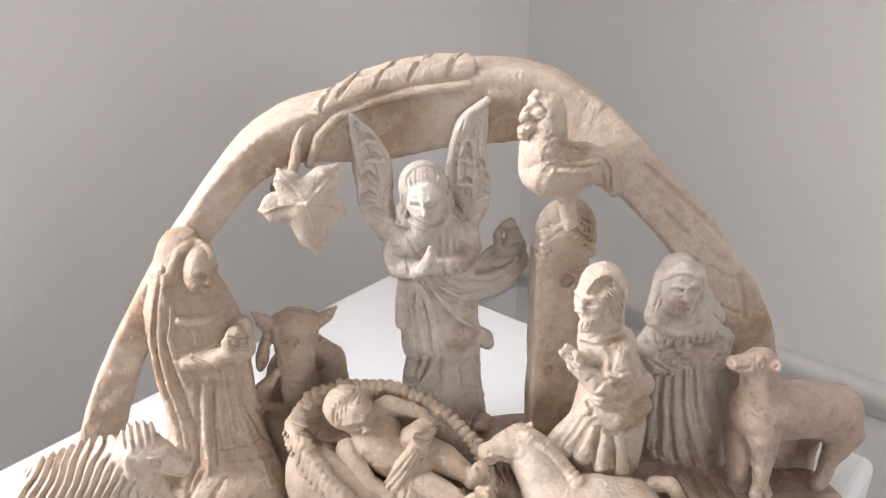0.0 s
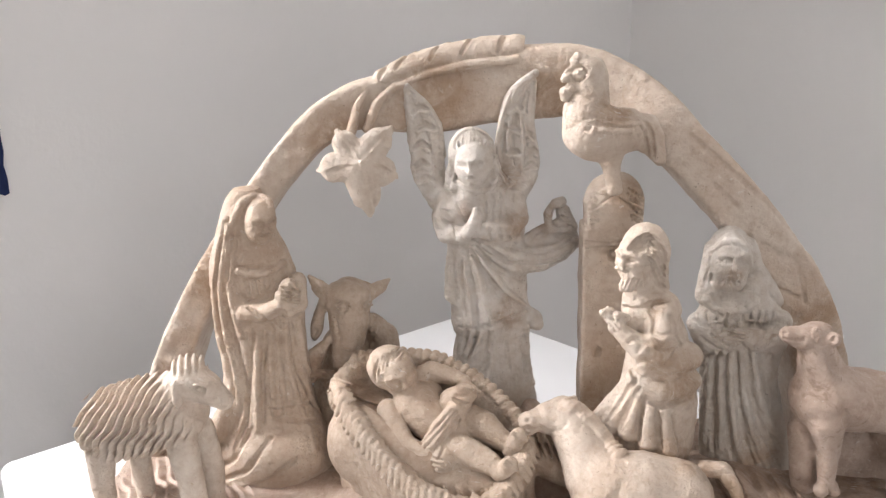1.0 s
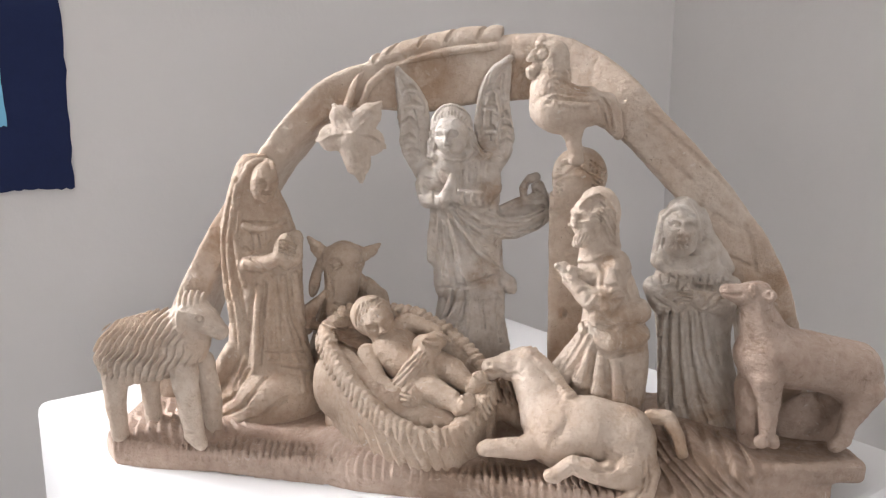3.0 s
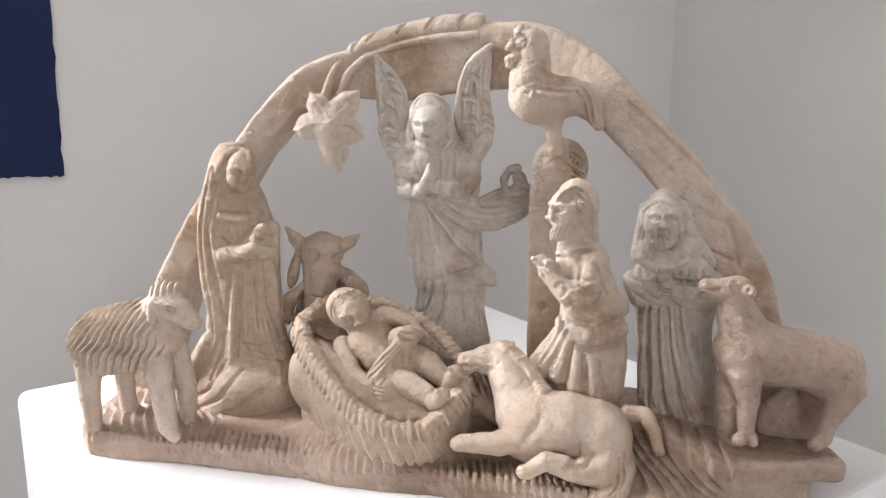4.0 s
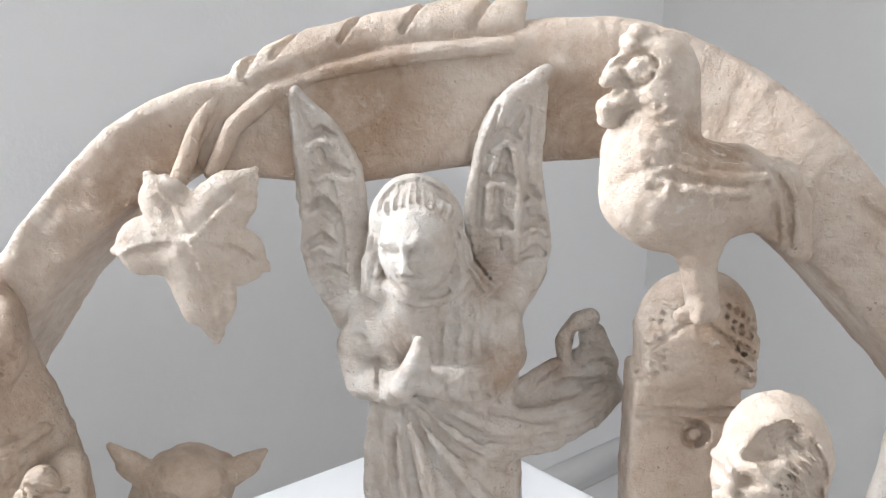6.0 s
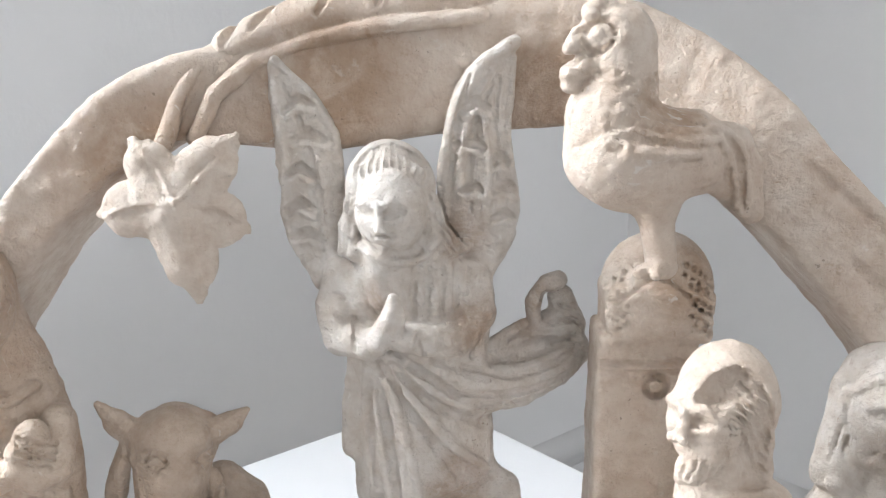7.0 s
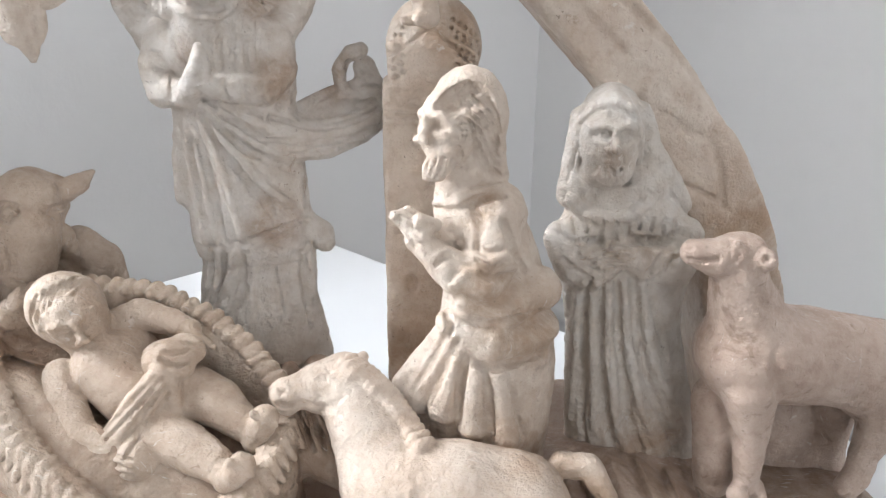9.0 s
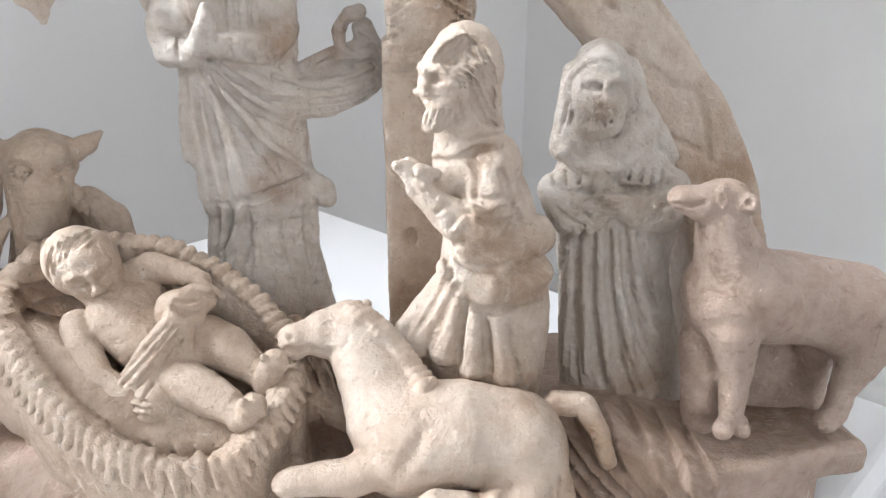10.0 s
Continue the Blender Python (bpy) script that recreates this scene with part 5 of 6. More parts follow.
def build_infant():
    c = Clay((-6.6, -4.8, 3.6), (4.0, 2.4, 10.6), 0.05)
    c.ball((-4.3, 0.3, 8.7), (1.25, 1.15, 1.2), k=0.1)
    c.ball((-3.9, 0, 8.5), (1.02, 1.0, 1.2), (0, -20, 0), 0.06)
    face(c, (-3.9, 0, 8.5), 24, -8, 1.04, False, 22)
    c.comb([(-5, -0.6, 8.3), (-5, -0.6, 9), (-4.8, -0.6, 9.5)], [(-4.1, -0.6, 9.5), (-4, -0.6, 9.8), (-3.8, -0.6, 10.1)], 5, 0.1)
    c.comb([(-4, -0.6, 9.5), (-3.7, -0.6, 9.9), (-3.6, -0.6, 10.1)], [(-3, -0.6, 9.5), (-3, -0.6, 9.7), (-3.1, -0.6, 10)], 4, 0.1)
    c.line([(-3.5, 0, 7.4), (-3, -0.2, 6.8), (-2.1, -0.7, 6.1), (-1, -1.2, 5.5)], [0.7, 1.15, 1.15, 1.0], 0.25)
    c.ball((-2.5, 0.4, 7), (1.0, 1.0, 0.8), k=0.3)
    c.line([(-4.4, -0.5, 6.6), (-4.1, -1.3, 6.1), (-3.4, -2.1, 5.5), (-2.4, -2.6, 5.1)], [0.6, 0.62, 0.52, 0.42], 0.12)
    c.ball((-1.5, -2.8, 4.9), (0.72, 0.6, 0.72), k=0.08)
    for i in range(3):
        c.groove([(-2.5, -3.2, 5.15 - 0.26 * i), (-2.0, -3.2, 5.3 - 0.26 * i), (-1.45, -3.2, 5.2 - 0.26 * i)], 0.08, 0.04)
    c.line([(-2.9, 0.8, 7.9), (-2.2, 0.9, 8.2), (-1.1, 0.7, 8), (-0.4, 0.4, 7.8)], [0.5, 0.52, 0.46, 0.4], 0.12)
    for i in range(4):
        c.line([(-0.6, 0.3, 8), (0.0 + 0.14 * i, 0.0, 7.75 - 0.12 * i)], [0.2, 0.12], 0.04)
    # cloth knotted at the hip, its end hanging in folds
    c.ball((-0.8, -0.9, 7.3), (0.85, 0.7, 0.75), k=0.12)
    c.ball((-0.4, -0.5, 7.5), (0.7, 0.6, 0.55), k=0.12)
    c.line([(-0.9, -1.5, 7.2), (-1.4, -1.9, 6.3), (-2, -2.3, 5.4)], [0.4, 0.62, 0.66], 0.08, flat=1.4)
    c.line([(-0.6, -1.4, 7), (-0.6, -1.6, 6.6), (-0.4, -1.7, 5.8)], [0.34, 0.3, 0.16], 0.08)
    for cut in ([(-0.8, -2, 7.2), (-1.6, -2, 6.2), (-2.4, -2, 5.3)], [(-0.7, -2, 7), (-1.4, -2, 6), (-2.1, -2, 4.9)], [(-0.6, -2, 6.8), (-1.1, -2, 5.9), (-1.7, -2, 4.8)], [(-1, -2, 7.3), (-1.7, -2, 6.5), (-2.5, -2, 5.6)]):
        c.groove(cut, 0.1, 0.05, 0.5)
    for cut in ([(-0.9, -2, 7.9), (-0.5, -2, 7.6), (-0.1, -2, 7.7)], [(-0.8, -2, 8.1), (-0.4, -2, 8), (0, -2, 8.2)], [(-0.3, -2, 8.4), (0, -2, 8.2), (0.4, -2, 8.3)]):
        c.groove(cut, 0.1, 0.05)
    # legs and feet with toes
    c.line([(-1.2, -1.8, 5.3), (-0.1, -2.4, 5.1), (0.9, -3, 4.9), (1.4, -3.3, 4.7)], [0.85, 0.78, 0.58, 0.46], 0.12)
    c.line([(-0.1, -0.7, 6.1), (0.7, -1.1, 5.9), (1.6, -1.6, 5.4), (2.1, -1.8, 5.1)], [0.85, 0.8, 0.56, 0.44], 0.12)
    for foot, q in (((1.4, -3.4, 4.6), (1.9, -3.6, 5.2)), ((2, -2, 5.1), (2.4, -2.2, 6))):
        c.line([foot, q], [0.46, 0.42], 0.1)
        for i in range(5):
            c.ball((q[0] - 0.3 + 0.15 * i, q[1] - 0.28, q[2] + 0.3 - 0.1 * i), 0.13, k=0.03)
    c.rough(0.7, 0.05, 20)
    c.rough(0.25, 0.025, 21)
    return c.mesh("infant_figure")


def build_horse():
    c = Clay((1.2, -8.0, 0.3), (15.0, 1.0, 9.0), 0.062)
    c.line([(4.8, -0.8, 6.6), (3.9, -1.1, 6.4), (3.1, -1.4, 6.4)], [0.86, 0.8, 0.55], 0.15)
    c.line([(3, -1.4, 6.1), (2.9, -1.4, 6.4)], 0.5, 0.15)
    c.line([(5.1, -0.5, 6.9), (5.4, -0.4, 7.2)], [0.26, 0.18], 0.08)
    c.line([(4.9, -1.2, 6.4), (5.7, -2, 5.1), (6.3, -2.8, 4), (6.8, -3.3, 3.3)], [0.95, 1.3, 1.6, 1.75], 0.25)
    c.line([(6.9, -3.3, 3.8), (8.4, -3.5, 3.9), (9.9, -3.5, 3.7)], [1.75, 1.75, 1.6], 0.35)
    c.ball((10.3, -3.6, 3.3), (1.65, 1.7, 1.9), (0, 10, 0), 0.3)
    c.line([(6.2, -3.9, 3.3), (4.9, -4.3, 2.9), (3.1, -4.4, 2.9)], [0.85, 0.66, 0.46], 0.15)
    c.ball((2.9, -4.5, 2.9), (0.5, 0.45, 0.4), k=0.1)
    c.line([(10.7, -4.3, 2.9), (10.2, -5.2, 2.1), (8.8, -5.6, 2.4), (7.5, -5.7, 2.8), (6.7, -5.8, 2.3)], [1.2, 0.8, 0.62, 0.5, 0.4], 0.15)
    c.ball((6.5, -5.8, 2.2), (0.5, 0.42, 0.4), k=0.08)
    c.line([(11.4, -3.4, 3.3), (11.6, -4.6, 2.1), (11.2, -5.6, 1.4), (9.9, -6.2, 1.2)], [0.4, 0.5, 0.5, 0.25], 0.1)
    for cut in ([(11.4, -4.5, 3), (11.4, -4.5, 1.6), (10.8, -4.5, 0.4)], [(11.1, -4.5, 2.7), (11.1, -4.5, 1.4), (10.4, -4.5, 0.4)]):
        c.groove(cut, 0.12, 0.06)
    c.groove([(9.1, -4.5, 4.1), (8.9, -4.5, 2.8), (9.1, -4.5, 2.1)], 0.22, 0.3, 0.25)
    c.groove([(7.2, -4.5, 4.8), (6.9, -4.5, 4), (6.4, -4.5, 3.5)], 0.2, 0.3, 0.2)
    c.groove([(8.5, -4.5, 2.2), (9.5, -4.5, 2.2), (9.9, -4.5, 2.9)], 0.16, 0.1)
    # mane cut in notches, eye, nostril, mouth and jaw
    for a in along([(4.8, -0.6, 7.1), (5.4, -1, 6.8), (6.2, -1.7, 6.2), (6.9, -2.4, 5.5), (7.2, -2.7, 5.3)], 17):
        p = c.skin(a)
        c.line([p + np.array((0.35, 0.3, 0.12)), p + np.array((0.02, 0.0, 0.1)), p + np.array((-0.28, 0.02, -0.22))], [0.15, 0.2, 0.12], 0.02)
    eye = c.skin((4.2, -1.6, 7))
    c.ball(eye + np.array((0, 0.1, 0)), (0.2, 0.16, 0.14), k=0.02)
    c.ridge([(eye[0] - 0.28, -1.6, eye[2] + 0.05), (eye[0], -1.6, eye[2] + 0.24), (eye[0] + 0.28, -1.6, eye[2] + 0.05)], 0.09, 0.04)
    c.groove([(2.8, -1.6, 6.2), (3.3, -1.6, 6.1), (3.6, -1.6, 6.2)], 0.09, 0.04)
    c.ball(c.skin((2.9, -1.6, 6.6)), 0.1, k=0.04, cut=True)
    c.groove([(3.7, -1.6, 6), (4.4, -1.6, 6), (4.8, -1.6, 6.5)], 0.12, 0.12, 0.2)
    # bent leg of the kneeling figure behind
    c.line([(11.8, -2.6, 4.4), (12.6, -2.8, 4.4), (13.1, -3.3, 3.7), (13.3, -3.8, 2.9)], [0.42, 0.42, 0.36, 0.32], 0.2)
    for i in range(4):
        c.ball((13.0 + 0.26 * i, -4.3 + 0.1 * i, 1.95), 0.17, k=0.06)
    c.rough(1.1, 0.08, 22)
    c.rough(0.3, 0.03, 23)
    return c.mesh("lying_horse_figure")


def build_joseph():
    c = Clay((5.2, -4.0, 1.6), (13.4, 2.8, 17.6), 0.05)
    c.loft([(2.35, 9.4, -0.2, 2.3, 2), (3.8, 9.35, -0.2, 2.25, 2), (5.65, 9.5, -0.3, 2.3, 1.9), (7.05, 9.7, -0.3, 2.1, 1.85), (8.5, 9.75, -0.3, 1.85, 1.75), (9.95, 9.7, -0.3, 1.6, 1.6), (11.35, 9.35, -0.3, 1.55, 1.45), (12.3, 9, -0.3, 1.4, 1.2), (12.9, 8.8, -0.3, 1, 0.9)])
    # flared hem at the front
    for a, b, r in (((8.3, -1, 8.8), (6.8, -0.6, 6.2), 0.5), ((8.3, -1.4, 8.6), (7.2, -1.1, 6), 0.5), ((8.5, -1.7, 8.3), (8, -1.7, 5.9), 0.48), ((9, -1.9, 7.7), (8.9, -2, 5.5), 0.48), ((9.7, -2, 7.4), (10, -2.1, 5.1), 0.48)):
        c.line([a, b], [0.3, r], 0.15)
    # shoulder, near arm and joined hands
    c.ball((9.4, -0.9, 12.3), (1.15, 0.95, 1.05), k=0.25)
    c.line([(9.5, -1.3, 12.2), (9.4, -1.7, 11.2), (9.1, -1.9, 10.5)], [0.82, 0.85, 0.78], 0.15)
    c.line([(9.1, -1.9, 10.5), (8.4, -2, 10.7), (7.7, -1.8, 11.2), (7.1, -1.7, 11.7)], [0.74, 0.66, 0.5, 0.36], 0.12)
    c.line([(8.3, -0.6, 11.6), (7.7, -1, 11.3), (7.2, -1.3, 11.7)], [0.6, 0.5, 0.34], 0.12)
    for a, b in (((7.2, -1.8, 11.8), (6.5, -1.6, 12.4)), ((7.3, -1.6, 11.9), (6.7, -1.4, 12.4)), ((7.4, -1.3, 11.9), (6.9, -1.1, 12.4))):
        c.line([a, b], [0.32, 0.17], 0.04)
    c.line([(7.7, -1.5, 12.1), (7.2, -1.6, 12.3), (7.1, -1.9, 12.2)], [0.2, 0.18, 0.12], 0.04)
    for cut in ([(6.4, -2.2, 12.4), (6.8, -2.2, 12.1), (7.1, -2.2, 11.7)], [(6.5, -2.2, 12.5), (6.9, -2.2, 12.2), (7.2, -2.2, 12)], [(6.6, -2.2, 12.6), (7, -2.2, 12.3), (7.3, -2.2, 12.2)]):
        c.groove(cut, 0.07, 0.03)
    # bunched sleeve and lap
    c.line([(8.9, -1.7, 10), (9.9, -1.7, 9.7), (11, -1.1, 9.9)], [0.7, 0.8, 0.72], 0.15)
    c.line([(8.2, -1.6, 8.9), (9.5, -1.8, 8.4), (11.1, -1.2, 8.6)], [0.5, 0.7, 0.6], 0.25)
    for cut, r in (([(7.7, -2.2, 11.1), (8, -2.2, 11.4), (8.3, -2.2, 11.1)], 0.12), ([(8.1, -2.2, 10.6), (8.4, -2.2, 11.1), (8.7, -2.2, 11)], 0.12), ([(8.8, -2.2, 11.6), (9.2, -2.2, 11.4), (9.7, -2.2, 11.6)], 0.13), ([(8.9, -2.2, 11.2), (9.3, -2.2, 10.9), (9.8, -2.2, 11.2)], 0.12), ([(9, -2.2, 10.8), (9.4, -2.2, 10.6), (10, -2.2, 10.8)], 0.13),
                   ([(8.7, -2.2, 13), (9, -2.2, 12.4), (8.9, -2.2, 11.6)], 0.2), ([(9.7, -2.2, 12.4), (10, -2.2, 11.5), (10.4, -2.2, 10.9)], 0.2), ([(8.2, -2.2, 9.6), (9.3, -2.2, 9.1), (10.9, -2.2, 9.5)], 0.18), ([(8.2, -2.2, 8.1), (9.5, -2.2, 7.6), (11.2, -2.2, 8.1)], 0.18), ([(8.5, -2.2, 10.1), (8, -2.2, 9.7), (8.2, -2.2, 8.9)], 0.14)):
        c.groove(cut, r, 0.1)
    c.ridge([(7.5, -2.2, 13.1), (8.1, -2.2, 13), (8.8, -2.2, 13.3), (9.6, -2.2, 13.5)], 0.2, 0.06, 0.4)
    c.groove([(7.7, -2.2, 12.9), (8.2, -2.2, 12.8), (8.9, -2.2, 13.1), (9.7, -2.2, 13.2)], 0.16, 0.08)
    for cut, r in (([(8.2, -2.2, 9.1), (7.6, -2.2, 7.8), (7, -2.2, 6.7)], 0.16), ([(8.4, -2.2, 8.6), (7.9, -2.2, 7.4), (7.6, -2.2, 6.3)], 0.17), ([(8.7, -2.2, 8), (8.5, -2.2, 6.9), (8.5, -2.2, 5.8)], 0.17), ([(9.3, -2.2, 7.5), (9.4, -2.2, 6.4), (9.6, -2.2, 5.4)], 0.16), ([(10.1, -2.2, 7.1), (10.3, -2.2, 6), (10.6, -2.2, 5.1)], 0.14)):
        c.groove(cut, r, 0.08, 0.5)
    # head with long combed hair and beard
    c.line([(8.7, -0.4, 12.6), (8.5, -0.5, 13.8)], [0.95, 0.85], 0.2)
    c.ball((8.7, -0.4, 15.3), (1.2, 1.15, 1.35), k=0.1)
    c.line([(9, -0.6, 15.3), (9.2, -0.6, 14.2), (9.7, -0.5, 13.4)], [0.8, 0.62, 0.3], 0.15)
    c.line([(9, 0.2, 14.4), (9.3, 0.2, 13.3)], [0.7, 0.6], 0.15)
    c.ball((8.1, -0.8, 14.9), (0.92, 0.92, 1.3), k=0.06)
    face(c, (8.2, -0.8, 15), -52, -4, 1.05, True)
    c.line([(8, -1.3, 14.2), (7.7, -1.4, 13.8), (7.5, -1.4, 13.6)], [0.5, 0.4, 0.2], 0.12)
    c.line([(8.2, -1.2, 14.2), (8.2, -1.2, 13.8)], [0.42, 0.25], 0.12)
    for cut in ([(7.5, -1.8, 14.2), (7.4, -1.8, 13.8)], [(7.7, -1.8, 14.2), (7.5, -1.8, 13.7)], [(7.9, -1.8, 14.2), (7.7, -1.8, 13.6)], [(8.1, -1.8, 14.2), (8, -1.8, 13.7)], [(8.3, -1.8, 14.3), (8.3, -1.8, 13.8)], [(8.4, -1.8, 14.4), (8.5, -1.8, 14)]):
        c.groove(cut, 0.08, 0.03, 0.5)
    c.comb([(7.8, -1.8, 15.8), (8, -1.8, 16.3), (8.5, -1.8, 16.5), (9.1, -1.8, 16.3), (9.5, -1.8, 15.5)], [(8.4, -1.8, 14.9), (8.6, -1.8, 15), (8.8, -1.8, 14.6), (9.1, -1.8, 14), (9.6, -1.8, 13.6)], 9, 0.1)
    for cut in ([(7.9, -1.8, 16), (8.1, -1.8, 16.2), (8.4, -1.8, 16.4)], [(7.9, -1.8, 15.8), (8.2, -1.8, 16.1), (8.5, -1.8, 16.2)]):
        c.groove(cut, 0.09, 0.04)
    c.comb([(7.7, -1.4, 15.6), (8, -1.4, 16.2), (8.5, -1.4, 16.5)], [(8.2, -1.4, 15.4), (8.5, -1.4, 15.7), (9, -1.4, 15.8)], 6, 0.15, way=np.array((-0.35, -0.75, 0.56)))
    c.comb([(8.8, -1.4, 16.2), (9.3, -1.4, 15.7), (9.6, -1.4, 14.9)], [(8.6, -1.4, 15.2), (8.9, -1.4, 14.5), (9.4, -1.4, 13.7)], 5, 0.11)
    c.rough(0.8, 0.06, 24)
    c.rough(0.28, 0.03, 25)
    return c.mesh("kneeling_bearded_figure")


def build_shepherd():
    c = Clay((10.6, -2.6, 1.2), (18.6, 4.6, 17.0), 0.05)
    c.loft([(0.2, 15.7, 1.2, 2.6, 1.9), (1.2, 15.55, 1.3, 2.55, 1.8), (3.4, 15.15, 1.5, 2.45, 1.6), (5.55, 14.85, 1.6, 2.25, 1.55), (7.4, 14.55, 1.7, 2.05, 1.45), (8.95, 14.5, 1.7, 2.2, 1.4), (10.05, 14.4, 1.7, 2.5, 1.5), (11, 14.35, 1.7, 2.45, 1.4), (11.75, 14.3, 1.7, 2, 1.1), (12.6, 13.95, 1.7, 1.25, 0.9)])
    # hood and veil
    c.ball((13.6, 1.8, 14.3), (1.18, 1.1, 1.62), k=0.12)
    c.line([(14.5, 1.6, 15), (14.9, 1.6, 13.8), (15.7, 1.7, 12.7), (16.3, 1.8, 11.8)], [0.36, 0.42, 0.42, 0.34], 0.12)
    c.line([(12.6, 1.6, 14.8), (12.5, 1.5, 13.4), (12.3, 1.5, 12.2)], [0.4, 0.5, 0.45], 0.12)
    c.ball((13.4, 1, 14.2), (0.98, 0.95, 1.6), k=0.08)
    c.ball((13.4, 0.9, 13.2), (0.82, 0.75, 0.6), k=0.15)
    face(c, (13.4, 1, 14.3), -4, 2, 1.1, True)
    c.ridge([(12.4, 0.2, 14), (12.3, 0.2, 14.8), (12.6, 0.2, 15.4), (13.1, 0.2, 15.6), (13.8, 0.2, 15.4), (14.1, 0.2, 14.8), (14.4, 0.2, 13.9)], 0.17, 0.05, 0.4, False)
    for cut in ([(12.3, 0.2, 14.1), (12.2, 0.2, 13.3), (12.1, 0.2, 12.5)], [(12.5, 0.2, 13.8), (12.4, 0.2, 13), (12.3, 0.2, 12.3)], [(14.3, 0.2, 13.8), (14.7, 0.2, 13), (15.1, 0.2, 12.4)], [(12.9, 0.2, 13.5), (12.8, 0.2, 13.3)], [(13.1, 0.2, 13.4), (13.1, 0.2, 13.2)], [(13.3, 0.2, 13.4), (13.4, 0.2, 13.2)], [(13.6, 0.2, 13.5), (13.6, 0.2, 13.3)]):
        c.groove(cut, 0.1, 0.05)
    c.ball((14.8, 1.5, 12.5), (0.85, 0.7, 0.9), k=0.2)
    c.ball((12.6, 1.5, 12.5), (0.6, 0.6, 0.8), k=0.2)
    # collar, cape with a fringe, rolled sleeves and hands
    c.ridge([(12.3, 0.2, 12.5), (12.7, 0.2, 12), (13.4, 0.2, 11.7), (14.2, 0.2, 11.9), (14.8, 0.2, 12.4)], 0.24, 0.08, 0.4, False)
    c.line([(12.1, 1.3, 10.7), (12.5, 0.7, 10), (13.2, 0.3, 10.1), (13.9, 0.1, 10.5)], [0.62, 0.72, 0.62, 0.4], 0.15)
    c.line([(16.4, 1.3, 10.8), (15.9, 0.7, 10), (14.8, 0.3, 10.2), (14, 0.1, 10.6)], [0.62, 0.72, 0.62, 0.4], 0.15)
    c.ball((13.8, 0, 10.8), (0.5, 0.42, 0.48), k=0.08)
    c.groove([(11.7, 0, 11.4), (12.4, 0, 11), (13.3, 0, 11.1), (14.3, 0, 11.1), (15.3, 0, 11), (16, 0, 11.4)], 0.2, 0.08, 0.5)
    for i in range(10):
        c.groove([(12.0 + 0.42 * i, 0.0, 11.75 + 0.1 * math.sin(i)), (12.05 + 0.4 * i, 0.0, 11.1)], 0.1, 0.06)
    for i in range(4):
        c.groove([(13.3, 0, 11), (13.35, -0.4, 10.95 - 0.2 * i), (13.9, -0.4, 10.9 - 0.2 * i)], 0.07, 0.03) if i == 0 else c.groove([(12.95, -0.4, 10.9 - 0.2 * i), (13.4, -0.4, 10.97 - 0.2 * i), (13.9, -0.4, 10.88 - 0.2 * i)], 0.07, 0.03)
    for cut in ([(12, 0, 10.4), (12.4, 0, 10), (12.9, 0, 9.8)], [(12.4, 0, 10.6), (12.8, 0, 10.3), (13.2, 0, 10)], [(15.7, 0, 10.5), (15.4, 0, 10), (15, 0, 9.8)], [(15.3, 0, 10.7), (15, 0, 10.3), (14.7, 0, 9.9)]):
        c.groove(cut, 0.1, 0.08)
    # skirt folds sweeping aside at the foot
    for cut, r in (([(12.5, 0, 9.5), (12.5, 0, 7.3), (12.6, 0, 4.5)], 0.17), ([(12.9, 0, 9.6), (13, 0, 7.2), (13.1, 0, 4.3), (13.3, 0, 3.1)], 0.17), ([(13.4, 0, 9.6), (13.6, 0, 7.2), (13.8, 0, 4.5), (14.3, 0, 2.8)], 0.18), ([(13.9, 0, 9.6), (14.1, 0, 7.2), (14.6, 0, 4.5), (15.5, 0, 2.3)], 0.19), ([(14.4, 0, 9.6), (14.7, 0, 7.6), (15.4, 0, 5.4), (16.6, 0, 3)], 0.2), ([(15, 0, 9.6), (15.4, 0, 8.1), (15.9, 0, 6.7)], 0.16)):
        c.groove(cut, r, 0.1, 0.45)
    for fold in ([(12.7, 0, 9.6), (12.8, 0, 7.2), (12.8, 0, 4.3)], [(13.1, 0, 9.6), (13.3, 0, 7.2), (13.5, 0, 4)], [(13.6, 0, 9.6), (13.8, 0, 7.2), (14.2, 0, 4.2), (15, 0, 2.3)], [(14.1, 0, 9.6), (14.4, 0, 7.4), (15, 0, 4.9), (16.1, 0, 2.4)], [(14.7, 0, 9.6), (15, 0, 7.9), (15.6, 0, 6.1), (16.9, 0, 3.9)]):
        c.ridge(fold, 0.18, 0.08)
    c.rough(0.8, 0.06, 26)
    c.rough(0.28, 0.035, 27)
    return c.mesh("standing_bearded_figure")


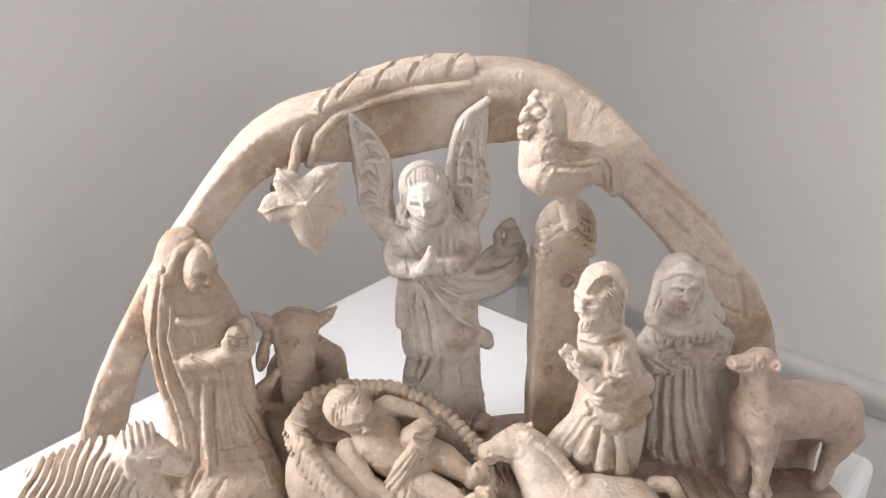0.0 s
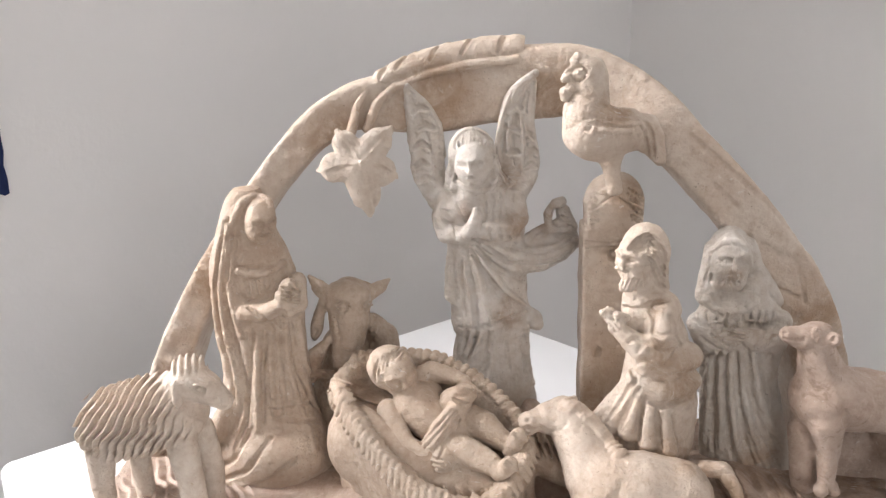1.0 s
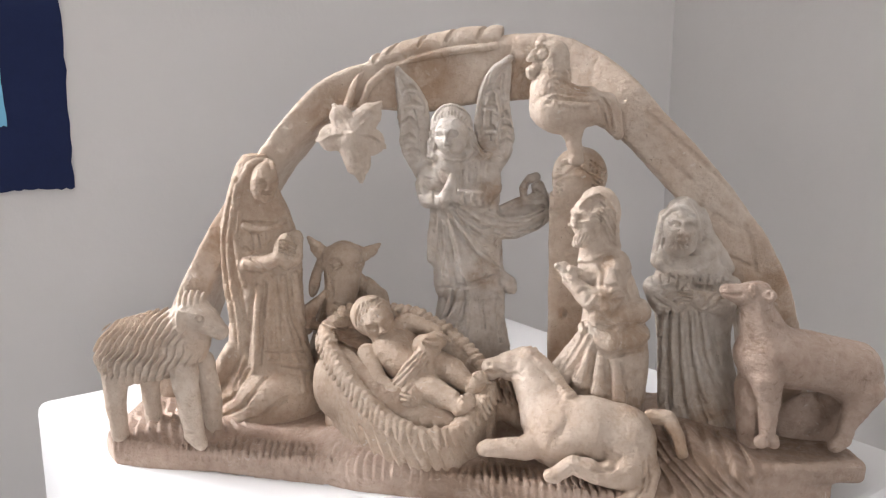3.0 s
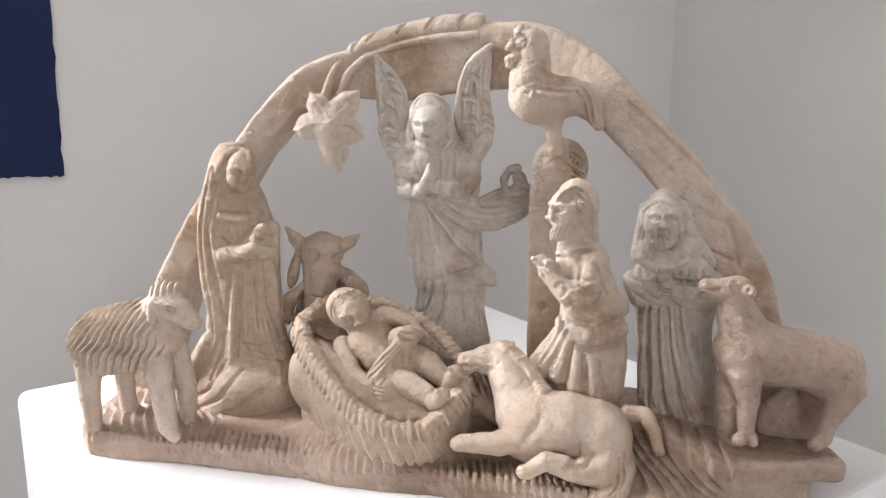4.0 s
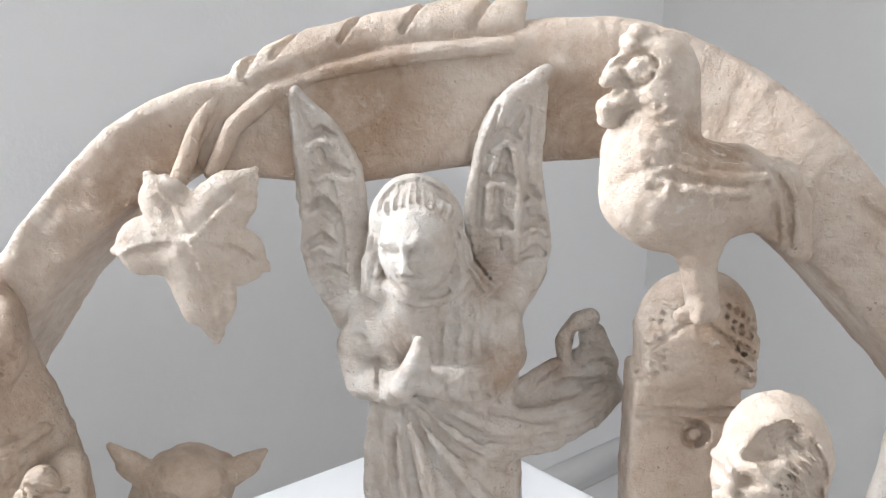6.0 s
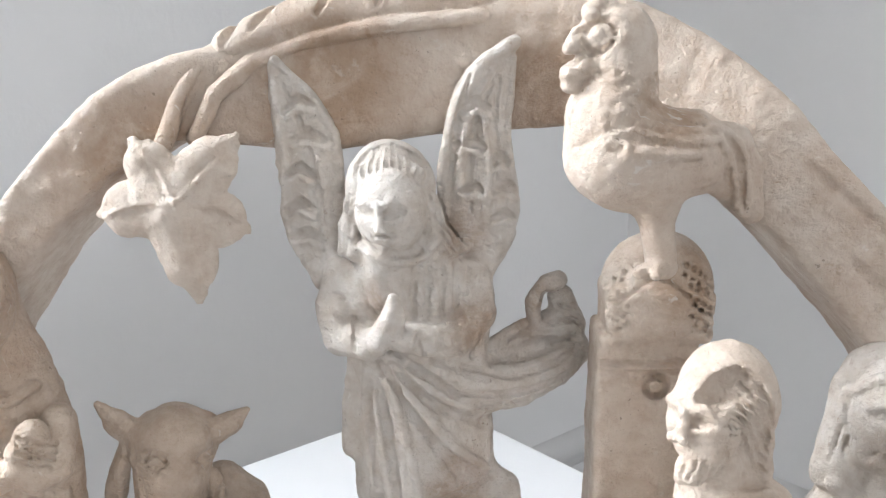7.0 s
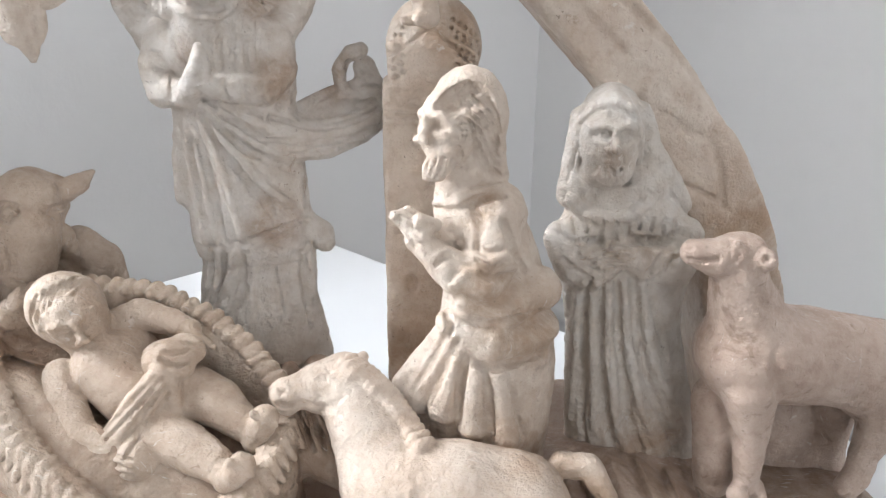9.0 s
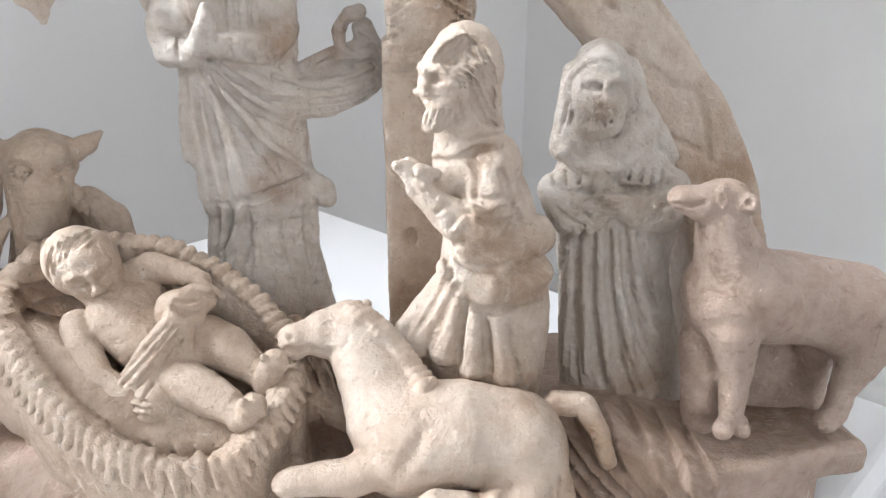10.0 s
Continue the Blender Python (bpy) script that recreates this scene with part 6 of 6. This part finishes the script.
def build_goat():
    c = Clay((13.6, -4.8, 1.2), (24.4, 2.6, 12.2), 0.06)
    c.line([(17.9, -1.4, 7.8), (19.5, -1.2, 7.5), (21, -1, 7.3), (22.4, -0.9, 6.9)], [1.75, 1.62, 1.6, 1.65], 0.25)
    c.ball((22.6, -0.9, 6.6), (1.35, 1.4, 1.7), k=0.25)
    c.ball((17.6, -1.5, 7.6), (1.2, 1.2, 1.7), k=0.25)
    c.line([(17.8, -1.5, 8.6), (17.2, -1.7, 9.9), (17, -1.8, 10.8)], [1.35, 1.0, 0.85], 0.25)
    c.line([(17.1, -1.8, 11.2), (16.2, -2, 11.2), (15.4, -2.1, 11.4)], [0.72, 0.6, 0.38], 0.15)
    c.ball((16.9, -1.8, 11.5), (0.7, 0.6, 0.42), k=0.15)
    c.line([(17.1, -2.2, 11.2), (17.5, -2.4, 11.3)], [0.26, 0.36], 0.08)
    c.ball((17.4, -2.8, 11.4), (0.2, 0.24, 0.18), k=0.04, cut=True)
    eye = c.skin((16.6, -2.6, 11.6))
    for s in (-1, 1):
        c.ridge([(eye[0], -2.6, eye[2] + 0.34), (eye[0] + 0.2 * s, -2.6, eye[2]), (eye[0], -2.6, eye[2] - 0.34)], 0.075, 0.03)
    c.groove([(15.2, -2.6, 11.4), (15.5, -2.6, 11.3), (16, -2.6, 11.4)], 0.09, 0.04)
    c.ball(c.skin((15.2, -2.6, 11.7)), 0.1, k=0.04, cut=True)
    # legs against the rock behind
    c.line([(17.7, -2.3, 6.8), (17.9, -2.4, 5.5), (17.9, -2.5, 4.4), (17.9, -2.6, 3.6)], [0.95, 0.6, 0.46, 0.4], 0.15)
    c.line([(17.9, -2.6, 3.4), (17.5, -3, 3.4)], [0.4, 0.34], 0.1)
    c.line([(18.2, -2.6, 3.4), (18.2, -2.9, 3.3)], [0.34, 0.3], 0.1)
    c.line([(17.3, -1.1, 5.9), (17.2, -1.3, 4.2), (17.3, -1.4, 2.9)], [0.9, 0.7, 0.62], 0.2)
    c.line([(22.9, -1.5, 6), (22.6, -1.7, 5), (22.2, -1.8, 4.1), (22, -2, 3.4), (21.5, -2.3, 3.1)], [1.1, 0.72, 0.5, 0.42, 0.4], 0.15)
    c.line([(22, 0.1, 4.9), (22.2, 0.1, 3.7), (22.3, 0.1, 2.2)], [0.8, 0.5, 0.45], 0.15)
    c.ball((21.1, 0.6, 3), (1.9, 0.7, 2.0), k=0.3)
    # muscle lines
    for cut, r in (([(21.2, -2.6, 8.3), (21.2, -2.6, 7.4), (20.9, -2.6, 6.6)], 0.14), ([(18.4, -2.6, 6.8), (18.1, -2.6, 7.5), (18, -2.6, 8.3)], 0.2), ([(16.6, -2.6, 6.7), (17.2, -2.6, 5.8), (17.5, -2.6, 4.7)], 0.14), ([(17.3, -2.6, 10.3), (17.7, -2.6, 9.7), (18.5, -2.6, 9.5)], 0.16), ([(18.2, -2.6, 3.5), (18.1, -2.6, 3)], 0.07), ([(17.9, -2.6, 3.5), (17.9, -2.6, 3)], 0.07)):
        c.groove(cut, r, 0.2, 0.25)
    c.rough(1.1, 0.1, 28)
    c.rough(0.3, 0.035, 29)
    return c.mesh("goat_figure")


def build_sheep():
    c = Clay((-21.0, -5.2, 1.2), (-11.4, 0.8, 11.4), 0.06)
    c.line([(-18.3, -2.1, 6.7), (-16.8, -2.1, 7.1), (-15.2, -2.3, 7.6)], [1.85, 1.95, 1.85], 0.3)
    c.ball((-18.9, -2.1, 6.5), (1.3, 1.5, 1.6), k=0.3)
    c.line([(-15.0, -2.5, 8.2), (-14.1, -2.7, 9.2)], [1.3, 1.0], 0.25)
    c.line([(-13.9, -2.9, 9.5), (-13.1, -3.1, 9.1), (-12.3, -3.1, 8.45)], [0.95, 0.82, 0.5], 0.2)
    c.ball((-14.0, -2.6, 10.0), (0.85, 0.8, 0.55), k=0.2)
    c.line([(-14.35, -3.7, 9.5), (-14.3, -3.85, 8.7)], [0.28, 0.24], 0.1)
    c.ball((-13.2, -3.9, 9.35), (0.32, 0.2, 0.27), k=0.06, cut=True)
    c.ball((-13.2, -3.75, 9.35), (0.22, 0.16, 0.18), k=0.03)
    c.line([(-13.55, -3.75, 9.5), (-13.2, -3.9, 9.66), (-12.85, -3.75, 9.5)], 0.07, 0.05)
    c.line([(-12.0, -3.5, 8.3), (-12.6, -3.65, 8.35)], 0.05, 0.05, True)
    c.etch((-17.2, -2.4, 7.1), (3.7, 3.4, 3.1), lambda X, Y, Z: saw((X - 0.6 * Z + 0.1 * np.sin(Z * 2.2 + X * 0.7) + 0.06 * np.sin(Z * 5)) * 2.3), 0.17)
    c.etch((-14.0, -2.6, 10.2), (1.0, 1.2, 0.7), lambda X, Y, Z: vee(X * 2.8 + Y * 0.8), 0.10)
    c.line([(-14.6, -3.1, 5.9), (-14.3, -3.3, 4.2), (-14.1, -3.3, 2.4)], [0.8, 0.68, 0.6], 0.2)
    c.line([(-14.1, -3.3, 2.2), (-13.6, -3.6, 1.8)], [0.55, 0.4], 0.15)
    c.line([(-14.2, -1.4, 6.0), (-13.8, -1.3, 4.0), (-13.8, -1.3, 1.8)], [0.7, 0.6, 0.5], 0.2)
    c.line([(-19.0, -2.8, 5.4), (-19.1, -2.8, 3.6), (-18.9, -2.9, 1.8)], [0.75, 0.58, 0.5], 0.2)
    c.line([(-17.7, -1.2, 5.2), (-17.7, -1.2, 3.4), (-17.5, -1.3, 1.8)], [0.7, 0.5, 0.48], 0.2)
    c.line([(-15.0, -4.0, 3.6), (-13.4, -4.0, 3.5)], 0.06, 0.04, True)
    c.line([(-15.0, -3.9, 2.7), (-13.4, -3.9, 2.6)], 0.06, 0.04, True)
    c.line([(-19.8, -3.4, 3.5), (-18.4, -3.4, 3.5)], 0.06, 0.04, True)
    c.rough(0.8, 0.06, 30)
    c.rough(0.28, 0.03, 31)
    return c.mesh("sheep_figure")


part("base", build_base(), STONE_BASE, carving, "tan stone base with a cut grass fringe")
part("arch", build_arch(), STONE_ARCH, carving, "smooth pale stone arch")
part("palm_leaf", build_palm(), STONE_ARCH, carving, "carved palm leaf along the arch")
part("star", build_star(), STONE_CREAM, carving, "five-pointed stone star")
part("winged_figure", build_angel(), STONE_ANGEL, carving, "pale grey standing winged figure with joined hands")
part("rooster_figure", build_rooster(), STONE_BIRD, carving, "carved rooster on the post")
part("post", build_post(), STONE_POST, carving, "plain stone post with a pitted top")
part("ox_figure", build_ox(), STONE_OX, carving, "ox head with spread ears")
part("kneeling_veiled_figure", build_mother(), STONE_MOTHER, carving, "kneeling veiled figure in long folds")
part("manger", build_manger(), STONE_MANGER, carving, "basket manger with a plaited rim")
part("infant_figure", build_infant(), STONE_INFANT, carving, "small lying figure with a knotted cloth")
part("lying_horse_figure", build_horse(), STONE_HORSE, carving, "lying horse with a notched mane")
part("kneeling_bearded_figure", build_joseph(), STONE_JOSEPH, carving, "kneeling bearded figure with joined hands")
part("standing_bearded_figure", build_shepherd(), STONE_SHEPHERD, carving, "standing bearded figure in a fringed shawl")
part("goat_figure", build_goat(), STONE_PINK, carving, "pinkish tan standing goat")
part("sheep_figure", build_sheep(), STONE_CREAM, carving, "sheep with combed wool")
